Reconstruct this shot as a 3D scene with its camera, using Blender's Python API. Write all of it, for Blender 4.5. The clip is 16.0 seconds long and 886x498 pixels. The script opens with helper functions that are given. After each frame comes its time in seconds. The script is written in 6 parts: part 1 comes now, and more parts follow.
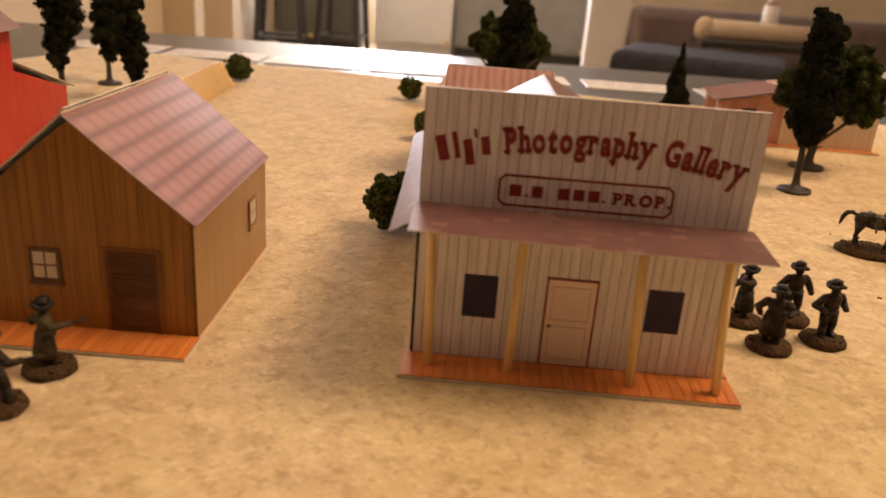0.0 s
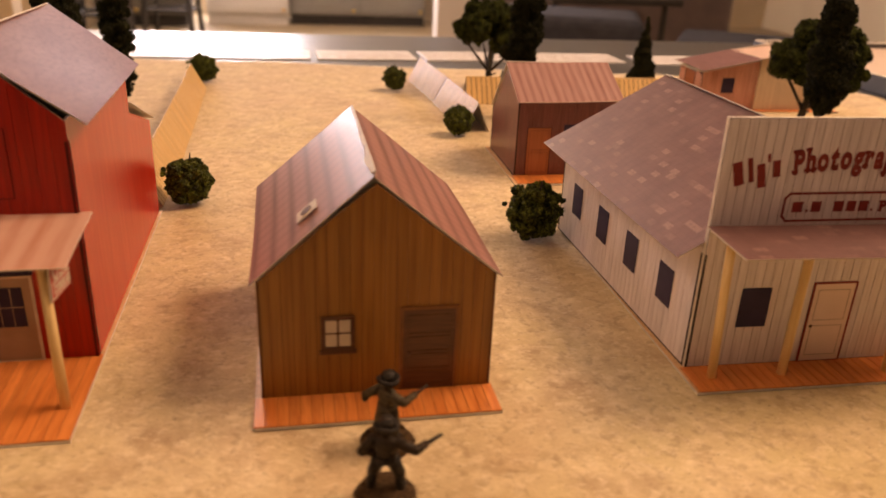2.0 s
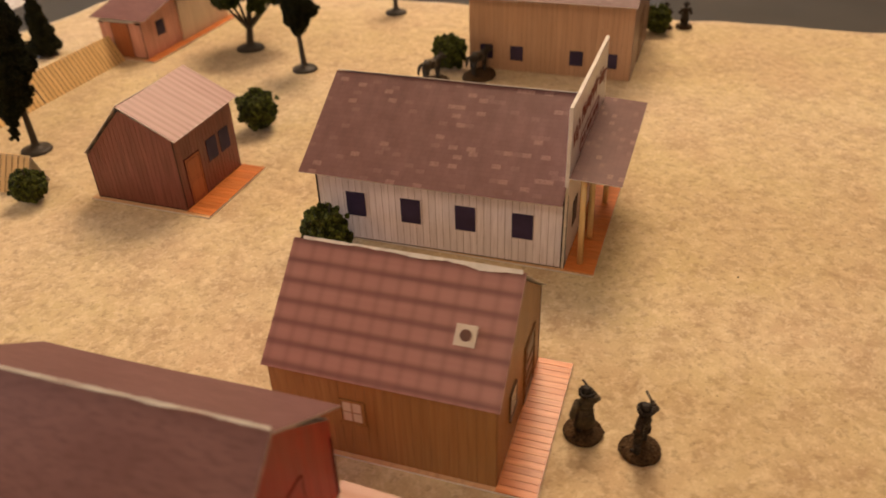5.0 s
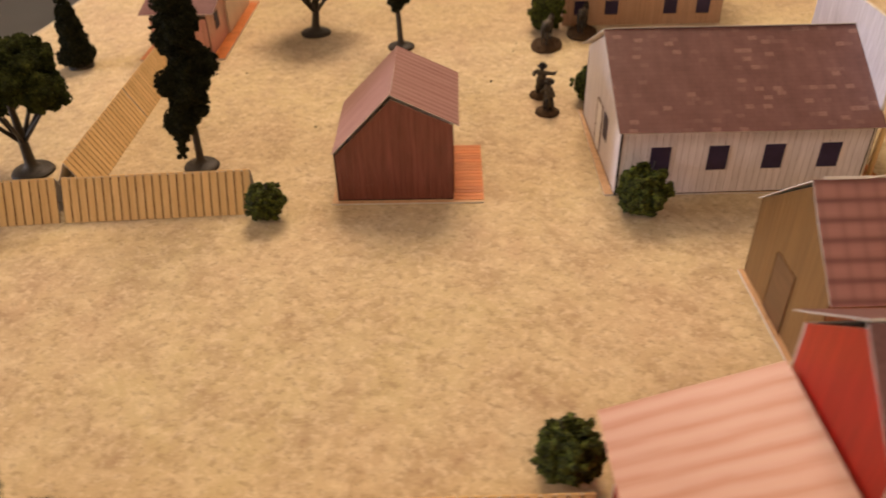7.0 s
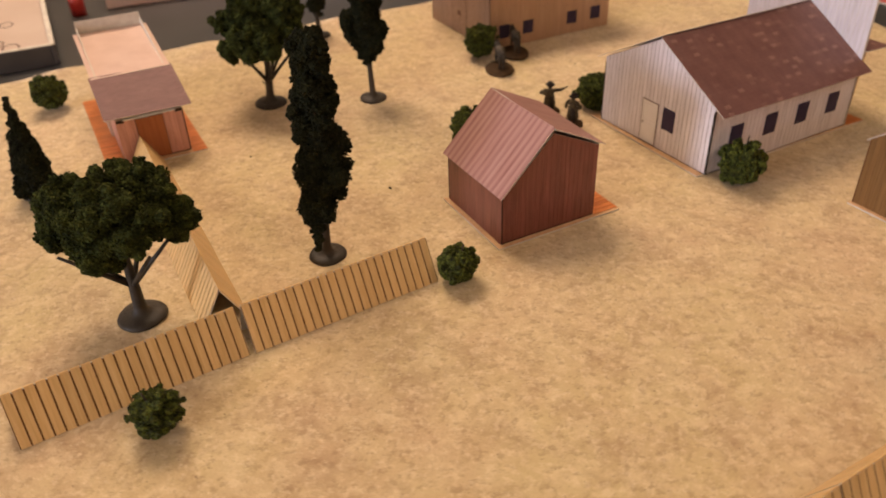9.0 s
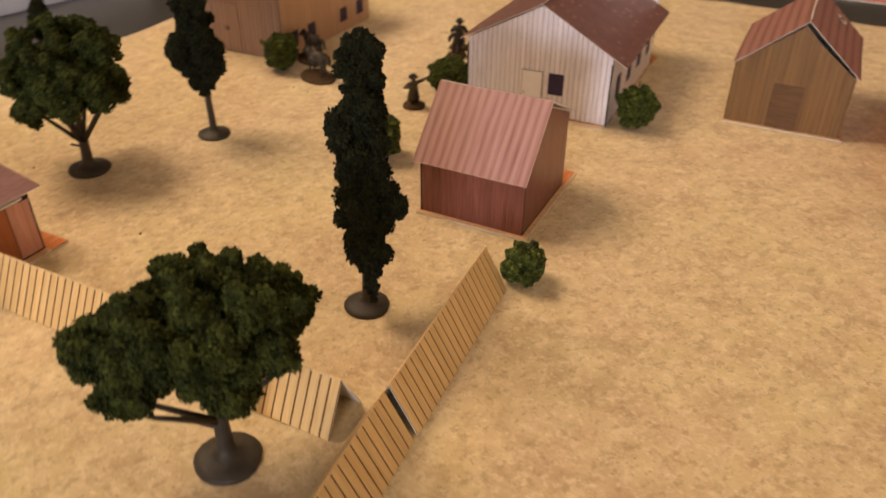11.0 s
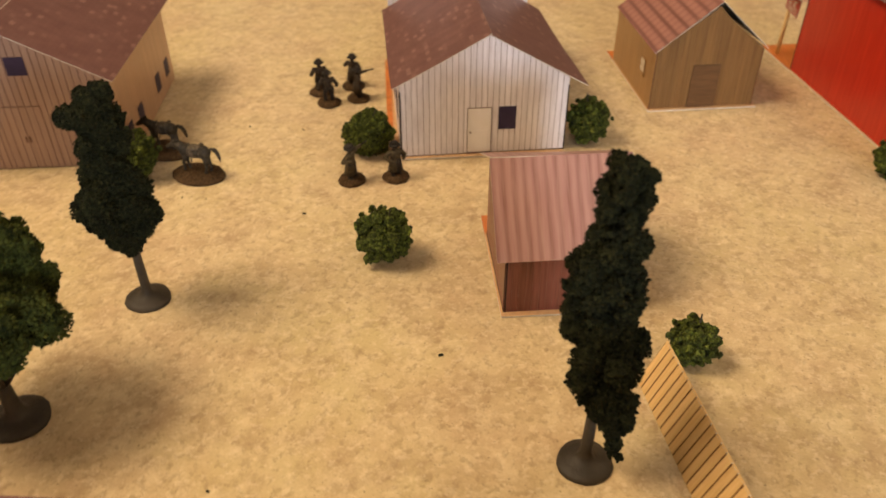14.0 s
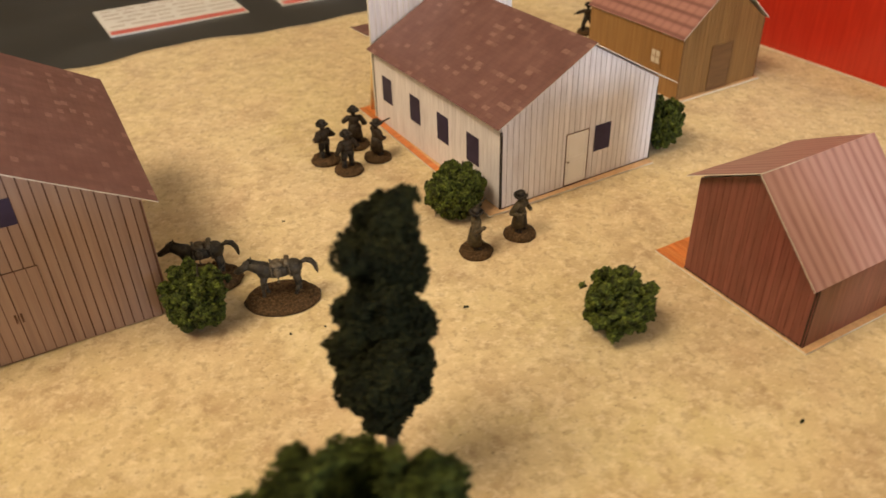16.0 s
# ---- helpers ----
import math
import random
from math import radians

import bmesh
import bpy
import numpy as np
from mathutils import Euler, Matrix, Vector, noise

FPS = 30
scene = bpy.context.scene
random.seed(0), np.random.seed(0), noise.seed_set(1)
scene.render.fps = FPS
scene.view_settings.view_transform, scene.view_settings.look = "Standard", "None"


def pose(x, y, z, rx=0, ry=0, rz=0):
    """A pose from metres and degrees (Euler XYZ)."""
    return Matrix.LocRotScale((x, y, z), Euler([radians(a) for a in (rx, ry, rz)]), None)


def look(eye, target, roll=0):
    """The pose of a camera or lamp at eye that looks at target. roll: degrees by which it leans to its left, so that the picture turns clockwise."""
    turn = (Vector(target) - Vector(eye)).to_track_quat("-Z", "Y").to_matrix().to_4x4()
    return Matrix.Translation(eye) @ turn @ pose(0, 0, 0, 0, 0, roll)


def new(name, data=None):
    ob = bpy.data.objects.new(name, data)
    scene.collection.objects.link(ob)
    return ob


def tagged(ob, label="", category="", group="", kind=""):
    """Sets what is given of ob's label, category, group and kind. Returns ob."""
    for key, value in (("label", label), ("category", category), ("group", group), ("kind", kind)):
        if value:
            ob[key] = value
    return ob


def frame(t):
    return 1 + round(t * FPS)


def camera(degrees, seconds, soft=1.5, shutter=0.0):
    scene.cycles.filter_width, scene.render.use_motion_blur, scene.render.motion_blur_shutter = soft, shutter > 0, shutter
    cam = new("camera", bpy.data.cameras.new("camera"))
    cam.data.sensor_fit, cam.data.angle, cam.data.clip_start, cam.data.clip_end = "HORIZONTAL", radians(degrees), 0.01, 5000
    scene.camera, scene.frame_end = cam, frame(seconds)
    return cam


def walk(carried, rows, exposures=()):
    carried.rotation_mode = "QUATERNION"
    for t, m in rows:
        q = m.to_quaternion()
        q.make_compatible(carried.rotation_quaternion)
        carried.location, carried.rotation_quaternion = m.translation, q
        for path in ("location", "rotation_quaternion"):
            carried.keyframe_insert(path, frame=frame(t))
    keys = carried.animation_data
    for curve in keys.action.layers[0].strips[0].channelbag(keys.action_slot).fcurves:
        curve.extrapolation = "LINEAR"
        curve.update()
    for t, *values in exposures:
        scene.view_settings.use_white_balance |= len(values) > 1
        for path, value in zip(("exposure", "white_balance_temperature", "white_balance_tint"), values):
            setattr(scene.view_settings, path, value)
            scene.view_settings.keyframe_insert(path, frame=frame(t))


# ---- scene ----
cam = camera(59.47, 16.0, 1.6, 0.4)
cam.data.dof.use_dof, cam.data.dof.focus_distance, cam.data.dof.aperture_fstop = True, 0.45, 11.0
PATH = [
    (0, (0.02272, -0.30896, 0.1678), (0.00898, 0.06525, 0.02716), 4.23),
    (0.5, (-0.02007, -0.31137, 0.1755), (-0.02182, 0.06209, 0.03223), 3.97),
    (1, (-0.07595, -0.30478, 0.17572), (-0.05987, 0.06754, 0.03039), 3.71),
    (1.5, (-0.11903, -0.29753, 0.18302), (-0.07808, 0.07179, 0.03494), 3.43),
    (2, (-0.17015, -0.28991, 0.18751), (-0.10366, 0.07322, 0.03351), 2.54),
    (2.5, (-0.23258, -0.27485, 0.20584), (-0.12043, 0.07257, 0.04238), 2.41),
    (3, (-0.29428, -0.24795, 0.23206), (-0.13421, 0.06916, 0.04816), 0.86),
    (3.5, (-0.35043, -0.22928, 0.29438), (-0.14327, 0.05242, 0.10013), -2.78),
    (4, (-0.39198, -0.19315, 0.31264), (-0.13096, 0.04176, 0.1211), -5.05),
    (4.2, (-0.41144, -0.17538, 0.31099), (-0.13077, 0.03138, 0.11484), -4.78),
    (6.3, (-0.45933, 0.15339, 0.31669), (-0.14395, 0.19364, 0.07397), -0.89),
    (6.5, (-0.47357, 0.19073, 0.31654), (-0.1541, 0.2225, 0.07793), -1.75),
    (7, (-0.49368, 0.29746, 0.30906), (-0.17005, 0.30468, 0.07409), -1.56),
    (7.5, (-0.49077, 0.37516, 0.32012), (-0.16763, 0.35863, 0.08495), -1.93),
    (8, (-0.47062, 0.45256, 0.31839), (-0.14798, 0.39547, 0.08895), -1.67),
    (8.5, (-0.43433, 0.56679, 0.32807), (-0.12752, 0.4531, 0.09797), -0.45),
    (8.7, (-0.42842, 0.59862, 0.3298), (-0.12602, 0.46958, 0.10198), -1.21),
    (10.8, (-0.19237, 0.82182, 0.29591), (-0.02392, 0.53689, 0.07133), 0.61),
    (11, (-0.16358, 0.82134, 0.29736), (-0.01455, 0.524, 0.07515), 0.36),
    (11.5, (-0.10572, 0.82333, 0.29558), (0.00102, 0.50591, 0.07683), -0.36),
    (12, (-0.06169, 0.81384, 0.29176), (0.01238, 0.48722, 0.07306), -0.83),
    (12.5, (-0.00441, 0.79996, 0.29189), (0.04331, 0.46900, 0.07237), -1.34),
    (13, (0.05327, 0.78495, 0.29815), (0.07743, 0.45305, 0.07621), -1.31),
    (13.5, (0.10597, 0.77583, 0.3109), (0.11181, 0.44434, 0.08712), -1.07),
    (14, (0.13778, 0.7473, 0.31666), (0.1142, 0.42495, 0.081), -0.17),
    (14.5, (0.19467, 0.71678, 0.30588), (0.13445, 0.39448, 0.07677), -0.44),
    (15, (0.27777, 0.66862, 0.30161), (0.18374, 0.35402, 0.07317), -0.65),
    (15.5, (0.32779, 0.61082, 0.29431), (0.20553, 0.30498, 0.06735), -1.76),
    (16, (0.38389, 0.56094, 0.27675), (0.22392, 0.2712, 0.05211), -1.65),
]
EXPOSURES = [
    (0, 0.03, 7550, 23), (0.5, 0.05, 7750, 27), (1.5, 0.10, 8250, 33), (2.5, 0.15, 8250, 33), (3.5, 0.16, 7400, 22), (4, 0.11, 7200, 20), (6.5, -0.03, 6600, 19), (7.5, -0.09, 6600, 19),
    (8.5, -0.12, 6650, 21), (11.5, -0.18, 7100, 17), (12.5, -0.14, 7550, 17), (14, -0.04, 7050, 10), (15, 0.04, 6700, 6), (16, 0.01, 6550, 5)]
walk(cam, [(t, look(eye, target, roll)) for t, eye, target, roll in PATH], EXPOSURES)


# ---- world and large lights ----
world = bpy.data.worlds.new("room_air")
scene.world = world
world.use_nodes = True
world.node_tree.nodes["Background"].inputs[0].default_value = (0.9, 0.72, 0.52, 1)
world.node_tree.nodes["Background"].inputs[1].default_value = 0.09


def area_lamp(name, eye, target, size_x, size_y, watts, color):
    data = bpy.data.lights.new(name, "AREA")
    data.shape, data.size, data.size_y, data.energy, data.color = "RECTANGLE", size_x, size_y, watts, color
    lamp = new(name, data)
    lamp.matrix_world = look(eye, target)
    return lamp


area_lamp("ceiling_lamp", (1.42, 0.32, 2.15), (0.1, 0.25, 0.0), 1.15, 1.15, 78, (1.0, 0.775, 0.525))
# added weak fill for the west and south faces, no visible fixture
area_lamp("west_fill_light", (-1.6, -0.2, 1.90), (-0.2, 0.2, 0.0), 0.6, 0.6, 9, (1.0, 0.80, 0.57))
area_lamp("far_ceiling_lamp", (-0.8, 4.4, 2.20), (-0.4, 3.6, 0.0), 0.9, 0.9, 45, (1.0, 0.80, 0.58))
area_lamp("window_daylight", (-1.1, 8.12, 0.76), (-0.3, 0.2, 0.0), 1.38, 1.38, 310, (0.72, 0.84, 1.0))


# ---- materials ----
def node_mat(name, rough=0.6, spec=0.4):
    m = bpy.data.materials.new(name)
    m.use_nodes = True
    t = m.node_tree
    b = t.nodes["Principled BSDF"]
    b.inputs["Roughness"].default_value = rough
    b.inputs["Specular IOR Level"].default_value = spec
    return m, t, b


def link(t, a, b):
    t.links.new(a, b)


def coords(t, scale=(1, 1, 1), turn=0.0):
    tc = t.nodes.new("ShaderNodeTexCoord")
    mp = t.nodes.new("ShaderNodeMapping")
    mp.inputs["Scale"].default_value = scale
    mp.inputs["Rotation"].default_value = (0, 0, radians(turn))
    link(t, tc.outputs["Object"], mp.inputs["Vector"])
    return mp.outputs["Vector"]


def noise_fac(t, vec, scale, detail=3.0, rough=0.55, lo=0.35, hi=0.65):
    n = t.nodes.new("ShaderNodeTexNoise")
    n.inputs["Scale"].default_value, n.inputs["Detail"].default_value, n.inputs["Roughness"].default_value = scale, detail, rough
    link(t, vec, n.inputs["Vector"])
    r = t.nodes.new("ShaderNodeMapRange")
    r.inputs["From Min"].default_value, r.inputs["From Max"].default_value = lo, hi
    link(t, n.outputs["Fac"], r.inputs["Value"])
    return r.outputs["Result"]


def mixed(t, fac, a, b, mode="MIX"):
    m = t.nodes.new("ShaderNodeMix")
    m.data_type, m.blend_type = "RGBA", mode
    for sock, v in ((m.inputs[0], fac), (m.inputs[6], a), (m.inputs[7], b)):
        if isinstance(v, (int, float)):
            sock.default_value = v
        elif isinstance(v, tuple):
            sock.default_value = (*v, 1)
        else:
            link(t, v, sock)
    return m.outputs[2]


def calc(t, op, a, b=0.0):
    m = t.nodes.new("ShaderNodeMath")
    m.operation = op
    for sock, v in ((m.inputs[0], a), (m.inputs[1], b)):
        if isinstance(v, (int, float)):
            sock.default_value = v
        else:
            link(t, v, sock)
    return m.outputs[0]


def tinted(t, color, amount, islands=False):
    """Brightness that differs a little from piece to piece."""
    if islands:
        src = t.nodes.new("ShaderNodeNewGeometry").outputs["Random Per Island"]
    else:
        src = t.nodes.new("ShaderNodeObjectInfo").outputs["Random"]
    v = calc(t, "ADD", calc(t, "MULTIPLY", src, 2 * amount), 1 - amount)
    h = t.nodes.new("ShaderNodeHueSaturation")
    link(t, v, h.inputs["Value"])
    link(t, color, h.inputs["Color"])
    return h.outputs["Color"]


def bumped(t, b, height, strength, distance):
    n = t.nodes.new("ShaderNodeBump")
    n.inputs["Strength"].default_value, n.inputs["Distance"].default_value = strength, distance
    link(t, height, n.inputs["Height"])
    link(t, n.outputs["Normal"], b.inputs["Normal"])


def blotchy(name, c1, c2, scale, rough=0.6, spec=0.4, stretch=(1, 1, 1), fine=None, fine_scale=900, random_amount=0.0, bump=0.0, bump_scale=600,
            lo=0.35, hi=0.65, islands=False):
    """Two tones by noise, a finer grain of a third tone, and fine relief."""
    m, t, b = node_mat(name, rough, spec)
    vec = coords(t, stretch)
    col = mixed(t, noise_fac(t, vec, scale, lo=lo, hi=hi), c1, c2)
    if fine:
        col = mixed(t, calc(t, "MULTIPLY", noise_fac(t, vec, fine_scale, 2.0, 0.5, 0.45, 0.75), 0.6), col, fine)
    if random_amount:
        col = tinted(t, col, random_amount, islands)
    link(t, col, b.inputs["Base Color"])
    if bump:
        bumped(t, b, noise_fac(t, vec, bump_scale, 3.0, 0.6, 0.2, 0.8), bump, 0.001)
    return m


def banded(name, c1, c2, c3, period, axis=0, wobble=0.25, rough=0.5, spec=0.4, width=0.5, cross=0.0):
    """A print of soft bands along one direction, with streaks."""
    m, t, b = node_mat(name, rough, spec)
    vec = coords(t)
    sep = t.nodes.new("ShaderNodeSeparateXYZ")
    link(t, vec, sep.inputs[0])
    stretch = coords(t, (300, 18, 1) if axis == 0 else (18, 300, 1))
    streak = noise_fac(t, stretch, 1.0, 3.0, 0.6, 0.3, 0.7)
    u = calc(t, "ADD", calc(t, "DIVIDE", sep.outputs[axis], period), calc(t, "MULTIPLY", noise_fac(t, vec, 40, 2.0, 0.5, 0.0, 1.0), wobble))
    wave = calc(t, "ADD", calc(t, "MULTIPLY", calc(t, "SINE", calc(t, "MULTIPLY", u, 6.2832)), 0.5), 0.5)
    wave = calc(t, "POWER", wave, 1.0 / width)
    col = mixed(t, wave, c1, c2)
    col = mixed(t, calc(t, "MULTIPLY", streak, 0.5), col, c3)
    if cross:
        # sheet joints across the bands
        v = calc(t, "SINE", calc(t, "MULTIPLY", sep.outputs[1 - axis], 6.2832 / cross))
        v = calc(t, "POWER", calc(t, "ADD", calc(t, "MULTIPLY", v, 0.5), 0.5), 3.0)
        col = mixed(t, calc(t, "MULTIPLY", v, 0.30), col, c2)
    link(t, col, b.inputs["Base Color"])
    bumped(t, b, noise_fac(t, vec, 500, 2.0, 0.5, 0.2, 0.8), 0.04, 0.0006)
    return m


def shingled(name, c1, c2, light, rough=0.36):
    """Printed shingles: courses with faint joints, each shingle of its own tone, and here and there a much paler one."""
    m, t, b = node_mat(name, rough, 0.32)
    vec = coords(t)
    sep = t.nodes.new("ShaderNodeSeparateXYZ")
    link(t, vec, sep.inputs[0])
    high, wide = 0.0037, 0.0064
    row = calc(t, "FLOOR", calc(t, "DIVIDE", sep.outputs[1], high))
    shift = calc(t, "FRACT", calc(t, "MULTIPLY", row, 0.37))
    ucell = calc(t, "ADD", calc(t, "DIVIDE", sep.outputs[0], wide), shift)
    cell = calc(t, "FLOOR", ucell)
    comb = t.nodes.new("ShaderNodeCombineXYZ")
    link(t, cell, comb.inputs[0])
    link(t, row, comb.inputs[1])
    wn = t.nodes.new("ShaderNodeTexWhiteNoise")
    wn.noise_dimensions = "2D"
    link(t, comb.outputs[0], wn.inputs["Vector"])
    value = wn.outputs["Value"]
    pale = calc(t, "GREATER_THAN", value, 0.950)
    half_pale = calc(t, "LESS_THAN", value, 0.05)
    tone = mixed(t, noise_fac(t, vec, 45, 4.0, 0.6), c1, c2)
    # weathered runs down the slope
    runs = noise_fac(t, coords(t, (150, 9, 1)), 1.0, 2.0, 0.5, 0.35, 0.68)
    tone = mixed(t, calc(t, "MULTIPLY", runs, 0.30), tone, tuple(v * 0.62 for v in c1))
    tone = mixed(t, calc(t, "MULTIPLY", value, 0.07), tone, light)
    soft = noise_fac(t, vec, 700, 2.0, 0.5, 0.15, 0.6)
    tone = mixed(t, calc(t, "MULTIPLY", calc(t, "MULTIPLY", pale, 0.66), soft), tone, light)
    tone = mixed(t, calc(t, "MULTIPLY", calc(t, "MULTIPLY", half_pale, 0.30), soft), tone, light)
    joint = calc(t, "LESS_THAN", calc(t, "FRACT", calc(t, "DIVIDE", sep.outputs[1], high)), 0.12)
    seam = calc(t, "LESS_THAN", calc(t, "FRACT", ucell), 0.08)
    both = calc(t, "MAXIMUM", joint, seam)
    tone = mixed(t, calc(t, "MULTIPLY", both, 0.16), tone, tuple(v * 0.45 for v in c1))
    link(t, tone, b.inputs["Base Color"])
    bumped(t, b, noise_fac(t, vec, 350, 3.0, 0.5, 0.2, 0.8), 0.08, 0.0006)
    return m


def felt():
    """Pressed wool: soft clouds a few fingers wide, smaller stains, fine fibres and a few dark flecks."""
    m, t, b = node_mat("tan_felt", 0.95, 0.1)
    vec = coords(t)
    cloud = noise_fac(t, vec, 8, 5.0, 0.62, 0.38, 0.62)
    light = noise_fac(t, coords(t, (1, 1.2, 1), 60), 22, 5.0, 0.66, 0.42, 0.60)
    smudge = noise_fac(t, coords(t, (1.0, 1.2, 1), 160), 24, 6.0, 0.70, 0.49, 0.63)
    stain = noise_fac(t, coords(t, (1.2, 1.0, 1), 30), 58, 6.0, 0.72, 0.50, 0.63)
    pale_flake = noise_fac(t, coords(t, (1.0, 1.1, 1), 100), 70, 6.0, 0.72, 0.49, 0.62)
    dark_flake = noise_fac(t, coords(t, (1.1, 1.0, 1), 130), 150, 3.0, 0.62, 0.55, 0.64)
    small_pale = noise_fac(t, coords(t, (1.0, 1.1, 1), 140), 175, 3.0, 0.6, 0.55, 0.64)
    fibre = noise_fac(t, coords(t, (1, 1.6, 1), 20), 420, 3.0, 0.7, 0.46, 0.66)
    col = mixed(t, cloud, (0.590, 0.436, 0.266), (0.605, 0.488, 0.262))
    col = mixed(t, calc(t, "MULTIPLY", light, 0.46), col, (0.670, 0.545, 0.330))
    col = mixed(t, calc(t, "MULTIPLY", smudge, 0.50), col, (0.395, 0.268, 0.162))
    col = mixed(t, calc(t, "MULTIPLY", stain, 0.48), col, (0.385, 0.260, 0.150))
    col = mixed(t, calc(t, "MULTIPLY", pale_flake, 0.56), col, (0.765, 0.635, 0.410))
    col = mixed(t, calc(t, "MULTIPLY", dark_flake, 0.46), col, (0.340, 0.228, 0.130))
    col = mixed(t, calc(t, "MULTIPLY", small_pale, 0.36), col, (0.82, 0.70, 0.48))
    col = mixed(t, calc(t, "MULTIPLY", fibre, 0.13), col, (0.33, 0.225, 0.125))
    fleck = noise_fac(t, vec, 430, 2.0, 0.5, 0.69, 0.75)
    col = mixed(t, calc(t, "MULTIPLY", fleck, 0.6), col, (0.17, 0.11, 0.06))
    link(t, col, b.inputs["Base Color"])
    b.inputs["Sheen Weight"].default_value, b.inputs["Sheen Roughness"].default_value = 0.22, 0.5
    bumped(t, b, noise_fac(t, vec, 380, 4.0, 0.7, 0.2, 0.8), 0.25, 0.0012)
    return m


M_FELT = felt()
M_MAT = blotchy("dark_table_cover", (0.032, 0.033, 0.034), (0.046, 0.047, 0.048), 12, 0.34, 0.85, bump=0.04, bump_scale=300)
M_PAPER = blotchy("white_card_edge", (0.74, 0.70, 0.63), (0.62, 0.57, 0.50), 120, 0.7, 0.3)
M_CREAM = blotchy("printed_white_boards", (0.80, 0.76, 0.80), (0.72, 0.68, 0.72), 1.0, 0.30, 0.45, (400, 25, 1), (0.56, 0.50, 0.535), 2.0, 0.05)
M_CREAM_LINE = blotchy("printed_board_joint", (0.26, 0.21, 0.215), (0.34, 0.28, 0.285), 200, 0.6, 0.3)
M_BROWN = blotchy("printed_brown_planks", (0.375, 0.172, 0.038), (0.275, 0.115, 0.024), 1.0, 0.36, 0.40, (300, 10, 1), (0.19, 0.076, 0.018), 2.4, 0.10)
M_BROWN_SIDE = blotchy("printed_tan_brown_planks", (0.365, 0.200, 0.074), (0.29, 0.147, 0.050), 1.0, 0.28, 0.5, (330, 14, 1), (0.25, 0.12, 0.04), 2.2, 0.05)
# back wall planks: darker and duller than the front's
M_BROWN_BACK = blotchy("dull_brown_back_planks", (0.245, 0.132, 0.046), (0.190, 0.098, 0.034), 1.0, 0.36, 0.40, (300, 10, 1), (0.14, 0.066, 0.022), 2.4, 0.08)
M_BROWN_RIM = blotchy("printed_door_frame", (0.27, 0.105, 0.035), (0.21, 0.08, 0.026), 200, 0.4, 0.35)
M_BROWN_LINE = blotchy("printed_dark_brown_joint", (0.09, 0.035, 0.012), (0.14, 0.06, 0.02), 200, 0.6, 0.3)
M_BROWN_FAINT = blotchy("printed_faint_door", (0.155, 0.078, 0.034), (0.120, 0.060, 0.026), 1.0, 0.30, 0.45, (30, 260, 1), (0.085, 0.040, 0.017), 2.5)
M_BROWN_DOOR = blotchy("printed_brown_door", (0.150, 0.060, 0.028), (0.105, 0.040, 0.019), 1.0, 0.30, 0.45, (30, 260, 1), (0.06, 0.02, 0.01), 2.5)
M_RED = blotchy("printed_red_planks", (0.50, 0.022, 0.011), (0.38, 0.014, 0.008), 1.0, 0.30, 0.45, (300, 14, 1), (0.24, 0.010, 0.006), 2.6, 0.06)
M_RED_SIDE = blotchy("printed_red_side", (0.54, 0.033, 0.016), (0.45, 0.023, 0.012), 1.0, 0.26, 0.5, (260, 18, 1), (0.44, 0.025, 0.014), 2.4)
M_RED_LINE = blotchy("printed_dark_red_joint", (0.13, 0.008, 0.006), (0.07, 0.006, 0.006), 200, 0.6, 0.3)
M_SHED = blotchy("printed_dark_red_boards", (0.235, 0.078, 0.060), (0.175, 0.054, 0.041), 1.0, 0.30, 0.45, (340, 16, 1), (0.085, 0.020, 0.015), 2.5, 0.07)
M_SHED_LINE = blotchy("printed_maroon_joint", (0.10, 0.025, 0.02), (0.14, 0.035, 0.025), 200, 0.6, 0.3)
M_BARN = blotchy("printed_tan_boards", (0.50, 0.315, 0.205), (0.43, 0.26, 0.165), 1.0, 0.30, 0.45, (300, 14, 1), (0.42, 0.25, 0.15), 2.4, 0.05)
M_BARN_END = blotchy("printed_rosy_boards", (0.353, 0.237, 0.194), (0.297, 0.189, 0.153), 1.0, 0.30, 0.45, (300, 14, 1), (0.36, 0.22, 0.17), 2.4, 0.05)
M_PALE = blotchy("printed_pale_tan_boards", (0.66, 0.53, 0.40), (0.58, 0.45, 0.33), 1.0, 0.30, 0.45, (300, 14, 1), (0.50, 0.38, 0.27), 2.4, 0.05)
M_BARN_LINE = blotchy("printed_barn_joint", (0.085, 0.040, 0.026), (0.13, 0.062, 0.042), 200, 0.6, 0.3)
M_PINK = blotchy("printed_pink_planks", (0.66, 0.35, 0.285), (0.57, 0.275, 0.215), 1.0, 0.30, 0.45, (320, 16, 1), (0.42, 0.16, 0.11), 2.4, 0.08)
M_PINK_LINE = blotchy("printed_rust_joint", (0.30, 0.10, 0.06), (0.36, 0.13, 0.08), 200, 0.6, 0.3)
M_PINK_ROOF = blotchy("printed_pale_pink_roof", (0.72, 0.52, 0.44), (0.65, 0.45, 0.37), 40, 0.34, 0.45, bump=0.1)
M_SHINGLE = shingled("printed_brown_shingles", (0.150, 0.070, 0.064), (0.195, 0.098, 0.089), (0.325, 0.192, 0.166), 0.46)
M_PLAIN_ROOF = blotchy("printed_mauve_roof", (0.190, 0.094, 0.090), (0.228, 0.118, 0.113), 30, 0.50, 0.16, (1, 3, 1), (0.14, 0.068, 0.063), 160, bump=0.05)
